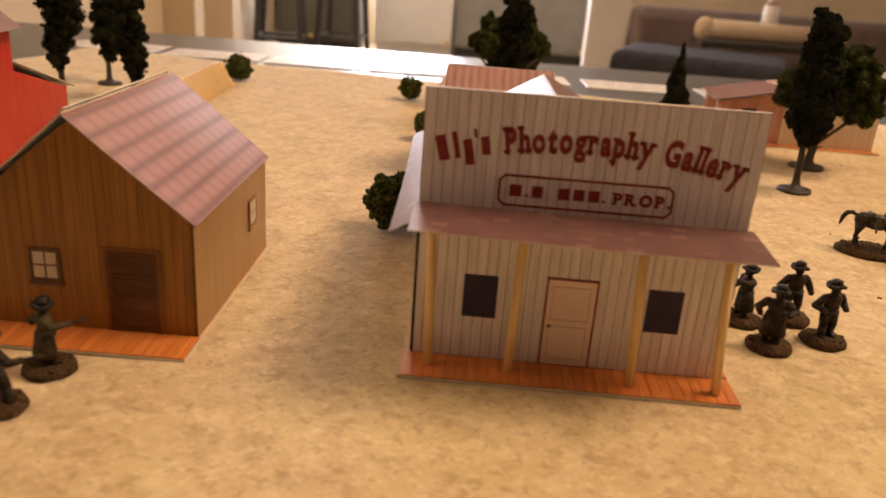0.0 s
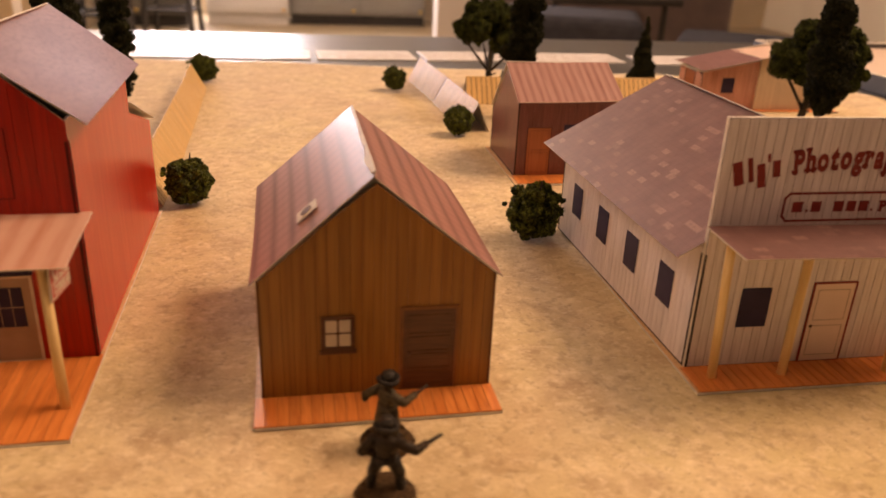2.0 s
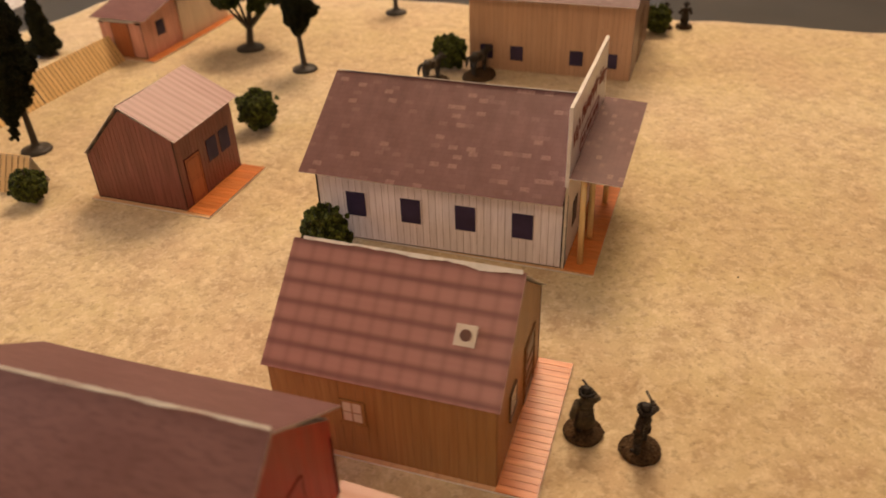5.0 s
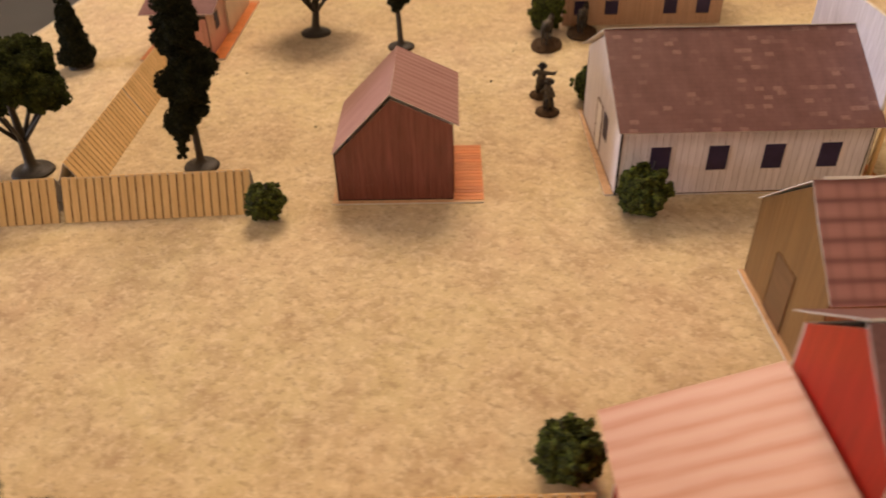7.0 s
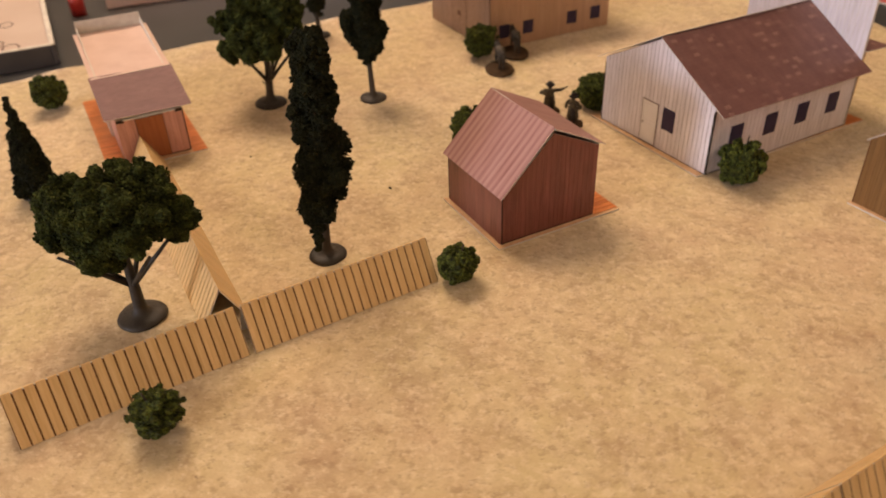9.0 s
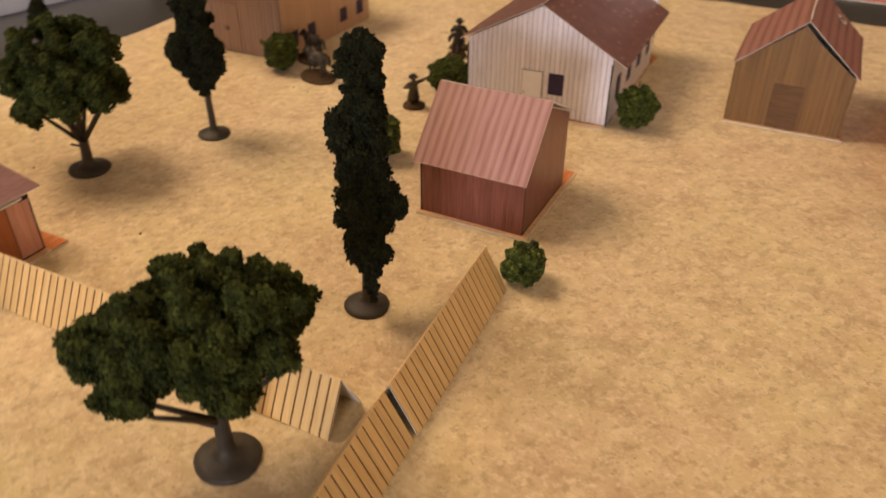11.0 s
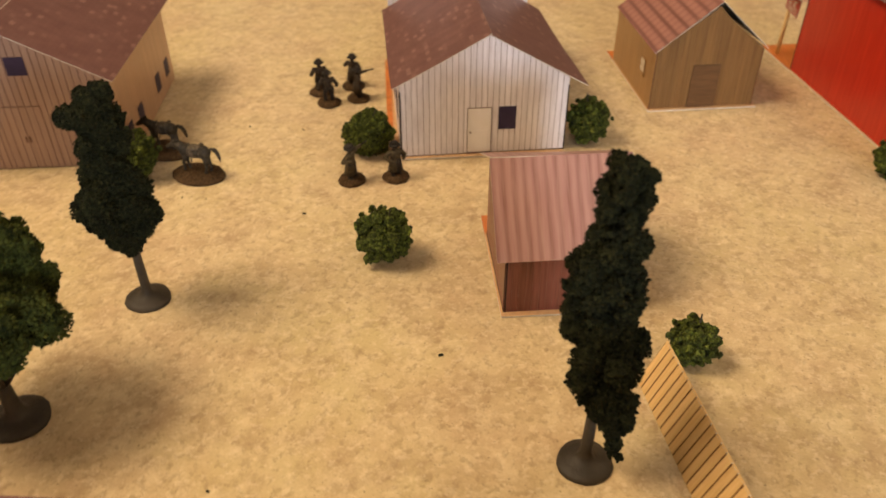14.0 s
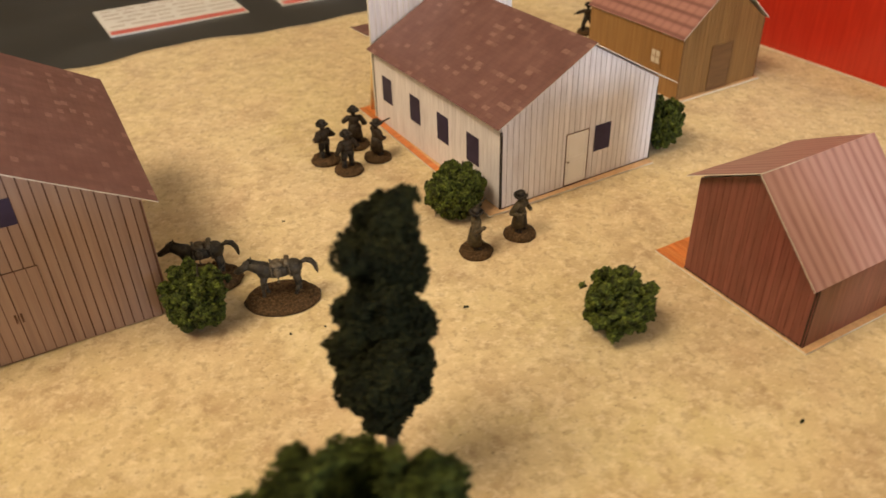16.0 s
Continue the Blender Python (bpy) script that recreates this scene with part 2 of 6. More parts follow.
M_CABIN_ROOF = banded("printed_rust_tin_bands", (0.41, 0.205, 0.172), (0.175, 0.074, 0.064), (0.33, 0.155, 0.130), 0.0105, 1, 0.05, 0.40, 0.36, 0.36, 0.0098)
M_SHED_ROOF = banded("printed_rust_tin_stripes", (0.38, 0.200, 0.184), (0.245, 0.106, 0.096), (0.54, 0.35, 0.31), 0.0066, 0, 0.35, 0.38, 0.28, 0.7)
M_TIN = banded("printed_pale_rust_tin", (0.58, 0.33, 0.255), (0.46, 0.205, 0.13), (0.62, 0.40, 0.32), 0.0095, 0, 0.5, 0.45, 0.4, 0.7)
M_DECK = blotchy("printed_orange_planks", (0.72, 0.26, 0.075), (0.58, 0.17, 0.04), 1.0, 0.32, 0.45, (260, 30, 1), (0.45, 0.12, 0.03), 2.5, 0.12)
M_BASE = blotchy("tan_base_card", (0.70, 0.455, 0.255), (0.62, 0.38, 0.20), 60, 0.5, 0.3, fine=(0.40, 0.24, 0.14), fine_scale=400)
M_DECK_LINE = blotchy("printed_deck_joint", (0.36, 0.115, 0.035), (0.44, 0.15, 0.05), 200, 0.6, 0.3)
M_POST = blotchy("round_bamboo_stick", (0.86, 0.66, 0.35), (0.78, 0.56, 0.27), 1.0, 0.5, 0.4, (500, 500, 30), (0.68, 0.46, 0.20), 2.2)
M_PANE = blotchy("printed_dark_pane", (0.030, 0.022, 0.052), (0.042, 0.030, 0.070), 60, 0.5, 0.22)
M_PANE_WHITE = blotchy("printed_white_pane", (0.66, 0.58, 0.47), (0.58, 0.50, 0.40), 150, 0.5, 0.4)
M_DOOR_CREAM = blotchy("printed_cream_door", (0.82, 0.67, 0.60), (0.77, 0.62, 0.55), 60, 0.5, 0.4)
M_DOOR_WHITE = blotchy("printed_white_door", (0.82, 0.785, 0.775), (0.77, 0.735, 0.72), 60, 0.3, 0.45)
M_DOOR_GREY = blotchy("printed_grey_beige_door", (0.42, 0.30, 0.22), (0.36, 0.25, 0.18), 60, 0.5, 0.4)
M_DOOR_RUST = blotchy("printed_rust_door", (0.42, 0.14, 0.05), (0.36, 0.11, 0.04), 1.0, 0.5, 0.4, (250, 20, 1), (0.30, 0.09, 0.03), 2.4)
M_INK_RED = blotchy("printed_dark_red_ink", (0.20, 0.016, 0.014), (0.26, 0.024, 0.020), 300, 0.5, 0.4)
M_INK_BROWN = blotchy("printed_brown_ink", (0.10, 0.045, 0.03), (0.14, 0.06, 0.04), 300, 0.5, 0.4)
M_FENCE = blotchy("printed_tan_slats", (0.77, 0.545, 0.265), (0.70, 0.465, 0.205), 1.0, 0.36, 0.30, (380, 22, 1), (0.60, 0.37, 0.14), 2.3, 0.06)
M_FENCE_LINE = blotchy("printed_slat_joint", (0.14, 0.062, 0.022), (0.19, 0.088, 0.032), 200, 0.50, 0.25)
M_POPLAR = blotchy("dark_foam_foliage", (0.0085, 0.0100, 0.0042), (0.0205, 0.0222, 0.0082), 160, 0.9, 0.15, random_amount=0.45, islands=True)
M_OAK = blotchy("green_foam_foliage", (0.013, 0.019, 0.0042), (0.060, 0.073, 0.0160), 130, 0.9, 0.15, random_amount=0.45, islands=True)
M_BUSH = blotchy("bush_foam_foliage", (0.018, 0.026, 0.0040), (0.090, 0.110, 0.0155), 260, 0.75, 0.25, random_amount=0.7, islands=True)
M_TRUNK = blotchy("grey_brown_plastic", (0.050, 0.040, 0.030), (0.036, 0.029, 0.021), 150, 0.5, 0.3, bump=0.3, bump_scale=800)
M_LEAD = blotchy("dark_bronze_paint", (0.034, 0.020, 0.010), (0.014, 0.009, 0.006), 420, 0.50, 0.22, fine=(0.075, 0.055, 0.034), fine_scale=800, bump=0.3, bump_scale=900)
M_LEAD_COAT = blotchy("drab_brown_paint", (0.100, 0.074, 0.040), (0.048, 0.036, 0.020), 420, 0.6, 0.2, fine=(0.030, 0.022, 0.016), fine_scale=700, bump=0.3, bump_scale=900)
M_LEAD_DARK = blotchy("black_brown_paint", (0.018, 0.012, 0.008), (0.010, 0.008, 0.006), 420, 0.55, 0.3, fine=(0.060, 0.044, 0.030), fine_scale=800, bump=0.3, bump_scale=900)
M_HORSE = blotchy("dark_grey_horse_paint", (0.036, 0.028, 0.019), (0.014, 0.011, 0.008), 300, 0.55, 0.25, fine=(0.090, 0.072, 0.050), fine_scale=600, bump=0.3, bump_scale=900)
M_TACK = blotchy("worn_leather_paint", (0.105, 0.080, 0.052), (0.045, 0.030, 0.018), 500, 0.55, 0.3, fine=(0.19, 0.16, 0.12), fine_scale=800)
M_EARTH = blotchy("dark_earth_paint", (0.075, 0.040, 0.017), (0.030, 0.017, 0.008), 500, 0.8, 0.15, fine=(0.17, 0.105, 0.05), fine_scale=800, bump=0.5, bump_scale=900)
M_CARD_PRINT = blotchy("white_printed_card", (0.70, 0.69, 0.70), (0.64, 0.63, 0.64), 30, 0.45, 0.4)
M_CARD_RED = blotchy("red_card_band", (0.55, 0.10, 0.09), (0.62, 0.16, 0.14), 60, 0.35, 0.5)
M_CARD_TEXT = blotchy("grey_print_rows", (0.36, 0.30, 0.29), (0.44, 0.38, 0.36), 200, 0.4, 0.4)
M_WALL = blotchy("cream_wall_paint", (0.66, 0.54, 0.38), (0.60, 0.48, 0.33), 1.5, 0.8, 0.2, bump=0.1, bump_scale=80)
M_WALL_DARK = blotchy("dark_low_bounce_wall", (0.13, 0.095, 0.065), (0.10, 0.075, 0.05), 1.5, 0.8, 0.2, bump=0.1, bump_scale=80)
M_CEIL = blotchy("white_ceiling_paint", (0.78, 0.73, 0.65), (0.72, 0.67, 0.59), 2, 0.9, 0.1)
M_FLOOR = blotchy("pale_wood_floor", (0.42, 0.32, 0.20), (0.34, 0.25, 0.15), 1.0, 0.4, 0.5, (2, 40, 1), (0.26, 0.18, 0.10), 2.0, 0.10)
M_TABLE = blotchy("dark_table_wood", (0.06, 0.04, 0.028), (0.04, 0.028, 0.02), 3, 0.45, 0.5)


# ---- shapes ----
def mesh_of(bm, name, mats):
    bm.normal_update()
    me = bpy.data.meshes.new(name)
    bm.to_mesh(me)
    bm.free()
    for m in mats if isinstance(mats, (list, tuple)) else [mats]:
        me.materials.append(m)
    return me


def part(name, bm, material, parent, label=""):
    ob = new(name, mesh_of(bm, name, material))
    ob.parent = parent
    return tagged(ob, label)


def thing(name, label, category, at=(0, 0, 0), turn=0.0, group="", kind=""):
    ob = new(name)
    ob.empty_display_size = 0.01
    ob.matrix_basis = pose(*at, 0, 0, turn)
    return tagged(ob, label, category, group, kind)


def box(bm, lo, hi):
    (x0, y0, z0), (x1, y1, z1) = lo, hi
    v = [bm.verts.new(p) for p in ((x0, y0, z0), (x1, y0, z0), (x1, y1, z0), (x0, y1, z0), (x0, y0, z1), (x1, y0, z1), (x1, y1, z1), (x0, y1, z1))]
    for f in ((3, 2, 1, 0), (4, 5, 6, 7), (0, 1, 5, 4), (1, 2, 6, 5), (2, 3, 7, 6), (3, 0, 4, 7)):
        bm.faces.new([v[i] for i in f])
    return v


def soft_box(lo, hi, r, seg=2):
    bm = bmesh.new()
    box(bm, lo, hi)
    bmesh.ops.bevel(bm, geom=bm.edges[:], offset=r, segments=seg, affect="EDGES", profile=0.5)
    return bm


def rod(bm, a, b, ra, rb, seg=10):
    a, b = Vector(a), Vector(b)
    m = Matrix.Translation((a + b) / 2) @ (b - a).to_track_quat("Z", "Y").to_matrix().to_4x4()
    return bmesh.ops.create_cone(bm, cap_ends=True, segments=seg, radius1=ra, radius2=rb, depth=(b - a).length, matrix=m)


def ball(bm, at, r, squash=(1, 1, 1), turn=(0, 0, 0), u=10, v=7):
    m = pose(*at, *turn) @ Matrix.Diagonal((*squash, 1))
    return bmesh.ops.create_uvsphere(bm, u_segments=u, v_segments=v, radius=r, matrix=m)


def smooth(ob):
    for p in ob.data.polygons:
        p.use_smooth = True
    return ob


def slab_bm(pts, th, edge_index=0):
    """A plate from a flat outline: its face at z 0, its body below; rim and back may take the second material."""
    bm = bmesh.new()
    top = [bm.verts.new((u, v, 0)) for u, v in pts]
    low = [bm.verts.new((u, v, -th)) for u, v in pts]
    bm.faces.new(top)
    n = len(pts)
    for f in [bm.faces.new(low[::-1])] + [bm.faces.new((top[i], low[i], low[(i + 1) % n], top[(i + 1) % n])) for i in range(n)]:
        f.material_index = edge_index
    return bm


def panel(name, pts, th, m, mats, parent, label=""):
    mats = mats if isinstance(mats, (list, tuple)) else [mats]
    ob = part(name, slab_bm(pts, th, len(mats) - 1), mats, parent, label)
    ob.matrix_basis = m
    return ob


def clipped(pts, a, b):
    """The part of a convex outline between u = a and u = b."""
    for sign, lim in ((1, a), (-1, -b)):
        out = []
        for i in range(len(pts)):
            p, q = pts[i], pts[(i + 1) % len(pts)]
            dp, dq = sign * p[0] - lim, sign * q[0] - lim
            if dp >= 0:
                out.append(p)
            if dp * dq < 0:
                k = dp / (dp - dq)
                out.append((p[0] + k * (q[0] - p[0]), p[1] + k * (q[1] - p[1])))
        pts = out
    return pts


def boards(name, pts, step, gap, th, m, mat, parent, rnd):
    """Boards side by side over a convex outline, each its own piece."""
    u0, u1 = min(p[0] for p in pts), max(p[0] for p in pts)
    count = max(1, round((u1 - u0) / step))
    step = (u1 - u0) / count
    for i in range(count):
        a = u0 + i * step + (gap / 2 if i else 0)
        b = u0 + (i + 1) * step - (gap / 2 if i < count - 1 else 0)
        cut = clipped(pts, a + rnd.uniform(-0.15, 0.15) * gap, b)
        if len(cut) > 2:
            ob = part(name, slab_bm(cut, th), mat, parent)
            ob.matrix_basis = m @ Matrix.Translation((0, 0, th))


def face(x, y, z, side):
    """The frame of a wall: u along it, v up, its normal out. side: S, N, W or E, the way it faces."""
    u = {"S": (1, 0, 0), "N": (-1, 0, 0), "W": (0, -1, 0), "E": (0, 1, 0)}[side]
    u, v = Vector(u), Vector((0, 0, 1))
    n = u.cross(v)
    return Matrix(((u.x, v.x, n.x, x), (u.y, v.y, n.y, y), (u.z, v.z, n.z, z), (0, 0, 0, 1)))


def slope(p0, p1, p2):
    """The frame of a roof plate from two corners of its lower edge and the upper corner over the first; with its length and rise."""
    p0, p1, p2 = Vector(p0), Vector(p1), Vector(p2)
    u, v = (p1 - p0).normalized(), (p2 - p0).normalized()
    n = u.cross(v).normalized()
    v = n.cross(u)
    m = Matrix(((u.x, v.x, n.x, p0.x), (u.y, v.y, n.y, p0.y), (u.z, v.z, n.z, p0.z), (0, 0, 0, 1)))
    return m, (p1 - p0).length, (p2 - p0).length


def roof_plate(name, p0, p1, p2, th, mats, parent, label="", warp=0.0, seed=1):
    """A card roof plate, a little bowed, with a pale cut edge."""
    m, length, rise = slope(p0, p1, p2)
    th *= 0.6
    bm = bmesh.new()
    nu, nv = 12, 6
    rnd = random.Random(seed)
    ph = rnd.uniform(0, 6)
    grid = []
    for low in (0, 1):
        rows = []
        for j in range(nv + 1):
            row = []
            for i in range(nu + 1):
                s, t = i / nu, j / nv
                w = warp * (math.sin(s * 5.2 + ph) * 0.5 + math.sin(s * 2.1 + t * 2.5 + 2 * ph) * 0.5) * (1 - 0.6 * t)
                row.append(bm.verts.new((s * length, t * rise, w - low * th)))
            rows.append(row)
        grid.append(rows)
    top, low = grid
    for j in range(nv):
        for i in range(nu):
            bm.faces.new((top[j][i], top[j][i + 1], top[j + 1][i + 1], top[j + 1][i]))
            bm.faces.new((low[j][i], low[j + 1][i], low[j + 1][i + 1], low[j][i + 1])).material_index = 1
    for i in range(nu):
        bm.faces.new((top[0][i], low[0][i], low[0][i + 1], top[0][i + 1])).material_index = 1
        bm.faces.new((top[nv][i], top[nv][i + 1], low[nv][i + 1], low[nv][i])).material_index = 1
    for j in range(nv):
        bm.faces.new((top[j][0], top[j + 1][0], low[j + 1][0], low[j][0])).material_index = 1
        bm.faces.new((top[j][nu], low[j][nu], low[j + 1][nu], top[j + 1][nu])).material_index = 1
    ob = part(name, bm, mats, parent, label)
    ob.matrix_basis = m
    return ob


def rect(u0, v0, u1, v1):
    return [(u0, v0), (u1, v0), (u1, v1), (u0, v1)]


def outline(u0, v0, u1, v1, w, z0, z1):
    """A raised rim round a rectangle."""
    bm = bmesh.new()
    box(bm, (u0 - w, v0 - w, z0), (u1 + w, v0, z1))
    box(bm, (u0 - w, v1, z0), (u1 + w, v1 + w, z1))
    box(bm, (u0 - w, v0, z0), (u0, v1, z1))
    box(bm, (u1, v0, z0), (u1 + w, v1, z1))
    return bm


def add_window(parent, m, u0, v0, u1, v1, pane_mat, lines=None, four=False, label=""):
    """A printed window: its pane, or four panes, inside a thin dark rim. m: the wall's frame, from the outer skin."""
    win = panel("window", rect(u0, v0, u1, v1), 0.0004, m @ Matrix.Translation((0, 0, 0.0007)), lines if four else pane_mat, parent, label)
    if four:
        w, h, g = (u1 - u0), (v1 - v0), 0.0009
        for a in (0, 1):
            for b in (0, 1):
                x0, y0 = u0 + g + a * (w - g) / 2, v0 + g + b * (h - g) / 2
                ob = panel("pane", rect(x0, y0, x0 + (w - 3 * g) / 2, y0 + (h - 3 * g) / 2), 0.0003, Matrix.Translation((0, 0, 0.0003)), pane_mat, win)
        rim = part("window_frame", outline(u0, v0, u1, v1, 0.0009, -0.0003, 0.0004), lines, win)
        sill = bmesh.new()
        box(sill, (u0 - 0.0016, v0 - 0.0026, -0.0003), (u1 + 0.0016, v0 - 0.0009, 0.0007))
        part("window_sill", sill, lines, win)
    return win


def add_door(parent, m, u0, v0, u1, v1, mat, rim_mat, knob_u, panels=((0.12, 0.08, 0.88, 0.46), (0.12, 0.54, 0.88, 0.92)), rim=0.0008, label="", panel_mat=None):
    door = panel("door", rect(u0, v0, u1, v1), 0.0004, m @ Matrix.Translation((0, 0, 0.0007)), mat, parent, label)
    part("door_frame", outline(u0, v0, u1, v1, rim, -0.0004, 0.0003), rim_mat, door)
    w, h = u1 - u0, v1 - v0
    for a, b, c, d in panels:
        part("door_panel", outline(u0 + a * w, v0 + b * h, u0 + c * w, v0 + d * h, 0.0002, 0.0, 0.0002), panel_mat or rim_mat, door)
    if knob_u is not None:
        bm = bmesh.new()
        ball(bm, (u0 + knob_u * w, v0 + 0.46 * h, 0.0003), 0.0009, (1, 1, 0.5), u=8, v=6)
        smooth(part("door_knob", bm, M_INK_BROWN, door, "small dark round knob"))
    return door


def scuff(y0, y1, front, back, rnd):
    """A thin torn strip of bare paper along a ridge, its width uneven, from the crease down the slope towards -x."""
    bm = bmesh.new()
    n = 70
    inner, outer = [], []
    for k in range(n + 1):
        s = k / n
        y = y0 + (y1 - y0) * s
        wide = (front + (back - front) * min(1.0, s * 1.5)) * max(0.14, 0.78 + 1.1 * noise.noise(Vector((y * 60, front * 900, 3.0))) + 0.25 * noise.noise(Vector((y * 300, 5.0, front * 900))))
        inner.append((0.0004 + 0.0003 * noise.noise(Vector((y * 200, 1.0, 8.0))), y))
        outer.append((-wide, y))
    rows = [[bm.verts.new((x, y, z)) for x, y in line] for line, z in ((inner, 0.0), (outer, 0.0), (outer, -0.0006), (inner, -0.0006))]
    for a, b in zip(rows, rows[1:] + rows[:1]):
        for k in range(n):
            bm.faces.new((a[k], b[k], b[k + 1], a[k + 1]))
    for k in (0, n):
        bm.faces.new([row[k] for row in (rows if k else rows[::-1])])
    bmesh.ops.recalc_face_normals(bm, faces=bm.faces[:])
    return bm


def base_card(parent, x0, y0, x1, y1, mat, label=""):
    bm = bmesh.new()
    box(bm, (x0, y0, 0.0), (x1, y1, 0.0012))
    for f in bm.faces:
        f.material_index = 0 if f.normal.z > 0.5 else 1
    bm.normal_update()
    for f in bm.faces:
        f.material_index = 0 if f.normal.z > 0.5 else 1
    return part("base_card", bm, [mat, M_PAPER], parent, label)


def deck_planks(base, x0, y0, x1, y1, step, rnd, across=True):
    """Planks laid side by side on a base card; across: they run along y."""
    n = round(((x1 - x0) if across else (y1 - y0)) / step)
    panel("deck_print", rect(x0, y0, x1, y1), 0.0003, Matrix.Translation((0, 0, 0.0014)), M_DECK_LINE, base, "dark joints between the printed planks")
    for i in range(n):
        g = 0.00018
        if across:
            a, b = x0 + (x1 - x0) * i / n, x0 + (x1 - x0) * (i + 1) / n
            pts, m = rect(a + g, y0, b - g, y1), Matrix.Translation((0, 0, 0.0017))
        else:
            a, b = y0 + (y1 - y0) * i / n, y0 + (y1 - y0) * (i + 1) / n
            pts, m = rect(a + g, -x1, b - g, -x0), Matrix(((0, -1, 0, 0), (1, 0, 0, 0), (0, 0, 1, 0.0017), (0, 0, 0, 1)))
        panel("plank", pts, 0.0004, m, M_DECK, base)


# ---- table, cloth and room ----
def wavy_sheet(name, x0, x1, y0, y1, z, th, mat, wave, label, category, kind="structure", bump=0.0006, n=100, skew=0.0):
    """A cloth: one sheet with uneven edges and a slightly uneven top, and real thickness."""
    bm = bmesh.new()
    nx, ny = n, n
    tops, lows = [], []
    for j in range(ny + 1):
        ta, la = [], []
        for i in range(nx + 1):
            s, t = i / nx, j / ny
            x, y = x0 + (x1 - x0) * s, y0 + (y1 - y0) * t
            ex = wave * (noise.noise(Vector((x * 7, 3.1, 0))) + 0.5 * noise.noise(Vector((x * 17, 9.1, 0))))
            ey = wave * (noise.noise(Vector((y * 7, 7.7, 2))) + 0.5 * noise.noise(Vector((y * 17, 1.1, 5))))
            yy = y + ex * (1 - t) ** 6 + 0.5 * ex * t ** 6 - skew * x * t ** 3
            xx = x + ey * (1 - s) ** 6 - 0.8 * ey * s ** 6
            edge = min(s, 1 - s, t, 1 - t)
            h = bump * (noise.noise(Vector((x * 14, y * 14, 1.0))) - 0.4)
            if edge < 0.03:
                h += 0.0012 * max(0.0, noise.noise(Vector((x * 9, y * 9, 4.0))))
            ta.append(bm.verts.new((xx, yy, z + min(h, 0.0003))))
            la.append(bm.verts.new((xx, yy, z - th)))
        tops.append(ta)
        lows.append(la)
    for j in range(ny):
        for i in range(nx):
            bm.faces.new((tops[j][i], tops[j][i + 1], tops[j + 1][i + 1], tops[j + 1][i]))
    for i in range(nx):
        bm.faces.new((tops[0][i], lows[0][i], lows[0][i + 1], tops[0][i + 1]))
        bm.faces.new((tops[ny][i + 1], lows[ny][i + 1], lows[ny][i], tops[ny][i]))
    for j in range(ny):
        bm.faces.new((tops[j + 1][0], lows[j + 1][0], lows[j][0], tops[j][0]))
        bm.faces.new((tops[j][nx], lows[j][nx], lows[j + 1][nx], tops[j + 1][nx]))
    ob = new(name, mesh_of(bm, name, mat))
    smooth(ob)
    return tagged(ob, label, category, kind=kind)


wavy_sheet("ground", -0.60, 0.570, -0.272, 0.815, 0.0, 0.0018, M_FELT, 0.02, "tan mottled felt cloth spread over the table", "cloth", skew=0.11)
TABLE_Z = -0.002
bm = soft_box((-1.05, -0.75, TABLE_Z - 0.035), (1.35, 1.16, TABLE_Z), 0.004)
table = thing("table", "large table under a dark grey cover", "table")
part("tabletop", bm, M_MAT, table, "smooth dark grey tabletop cover")
for lx, ly in ((-0.95, -0.65), (1.25, -0.65), (-0.95, 1.06), (1.25, 1.06)):
    bm = bmesh.new()
    rod(bm, (lx, ly, -0.75), (lx, ly, TABLE_Z - 0.034), 0.022, 0.03, 12)
    part("leg", bm, M_TABLE, table)

ROOM = (-2.0, 5.0, -2.6, 8.2, -0.75, 2.30)


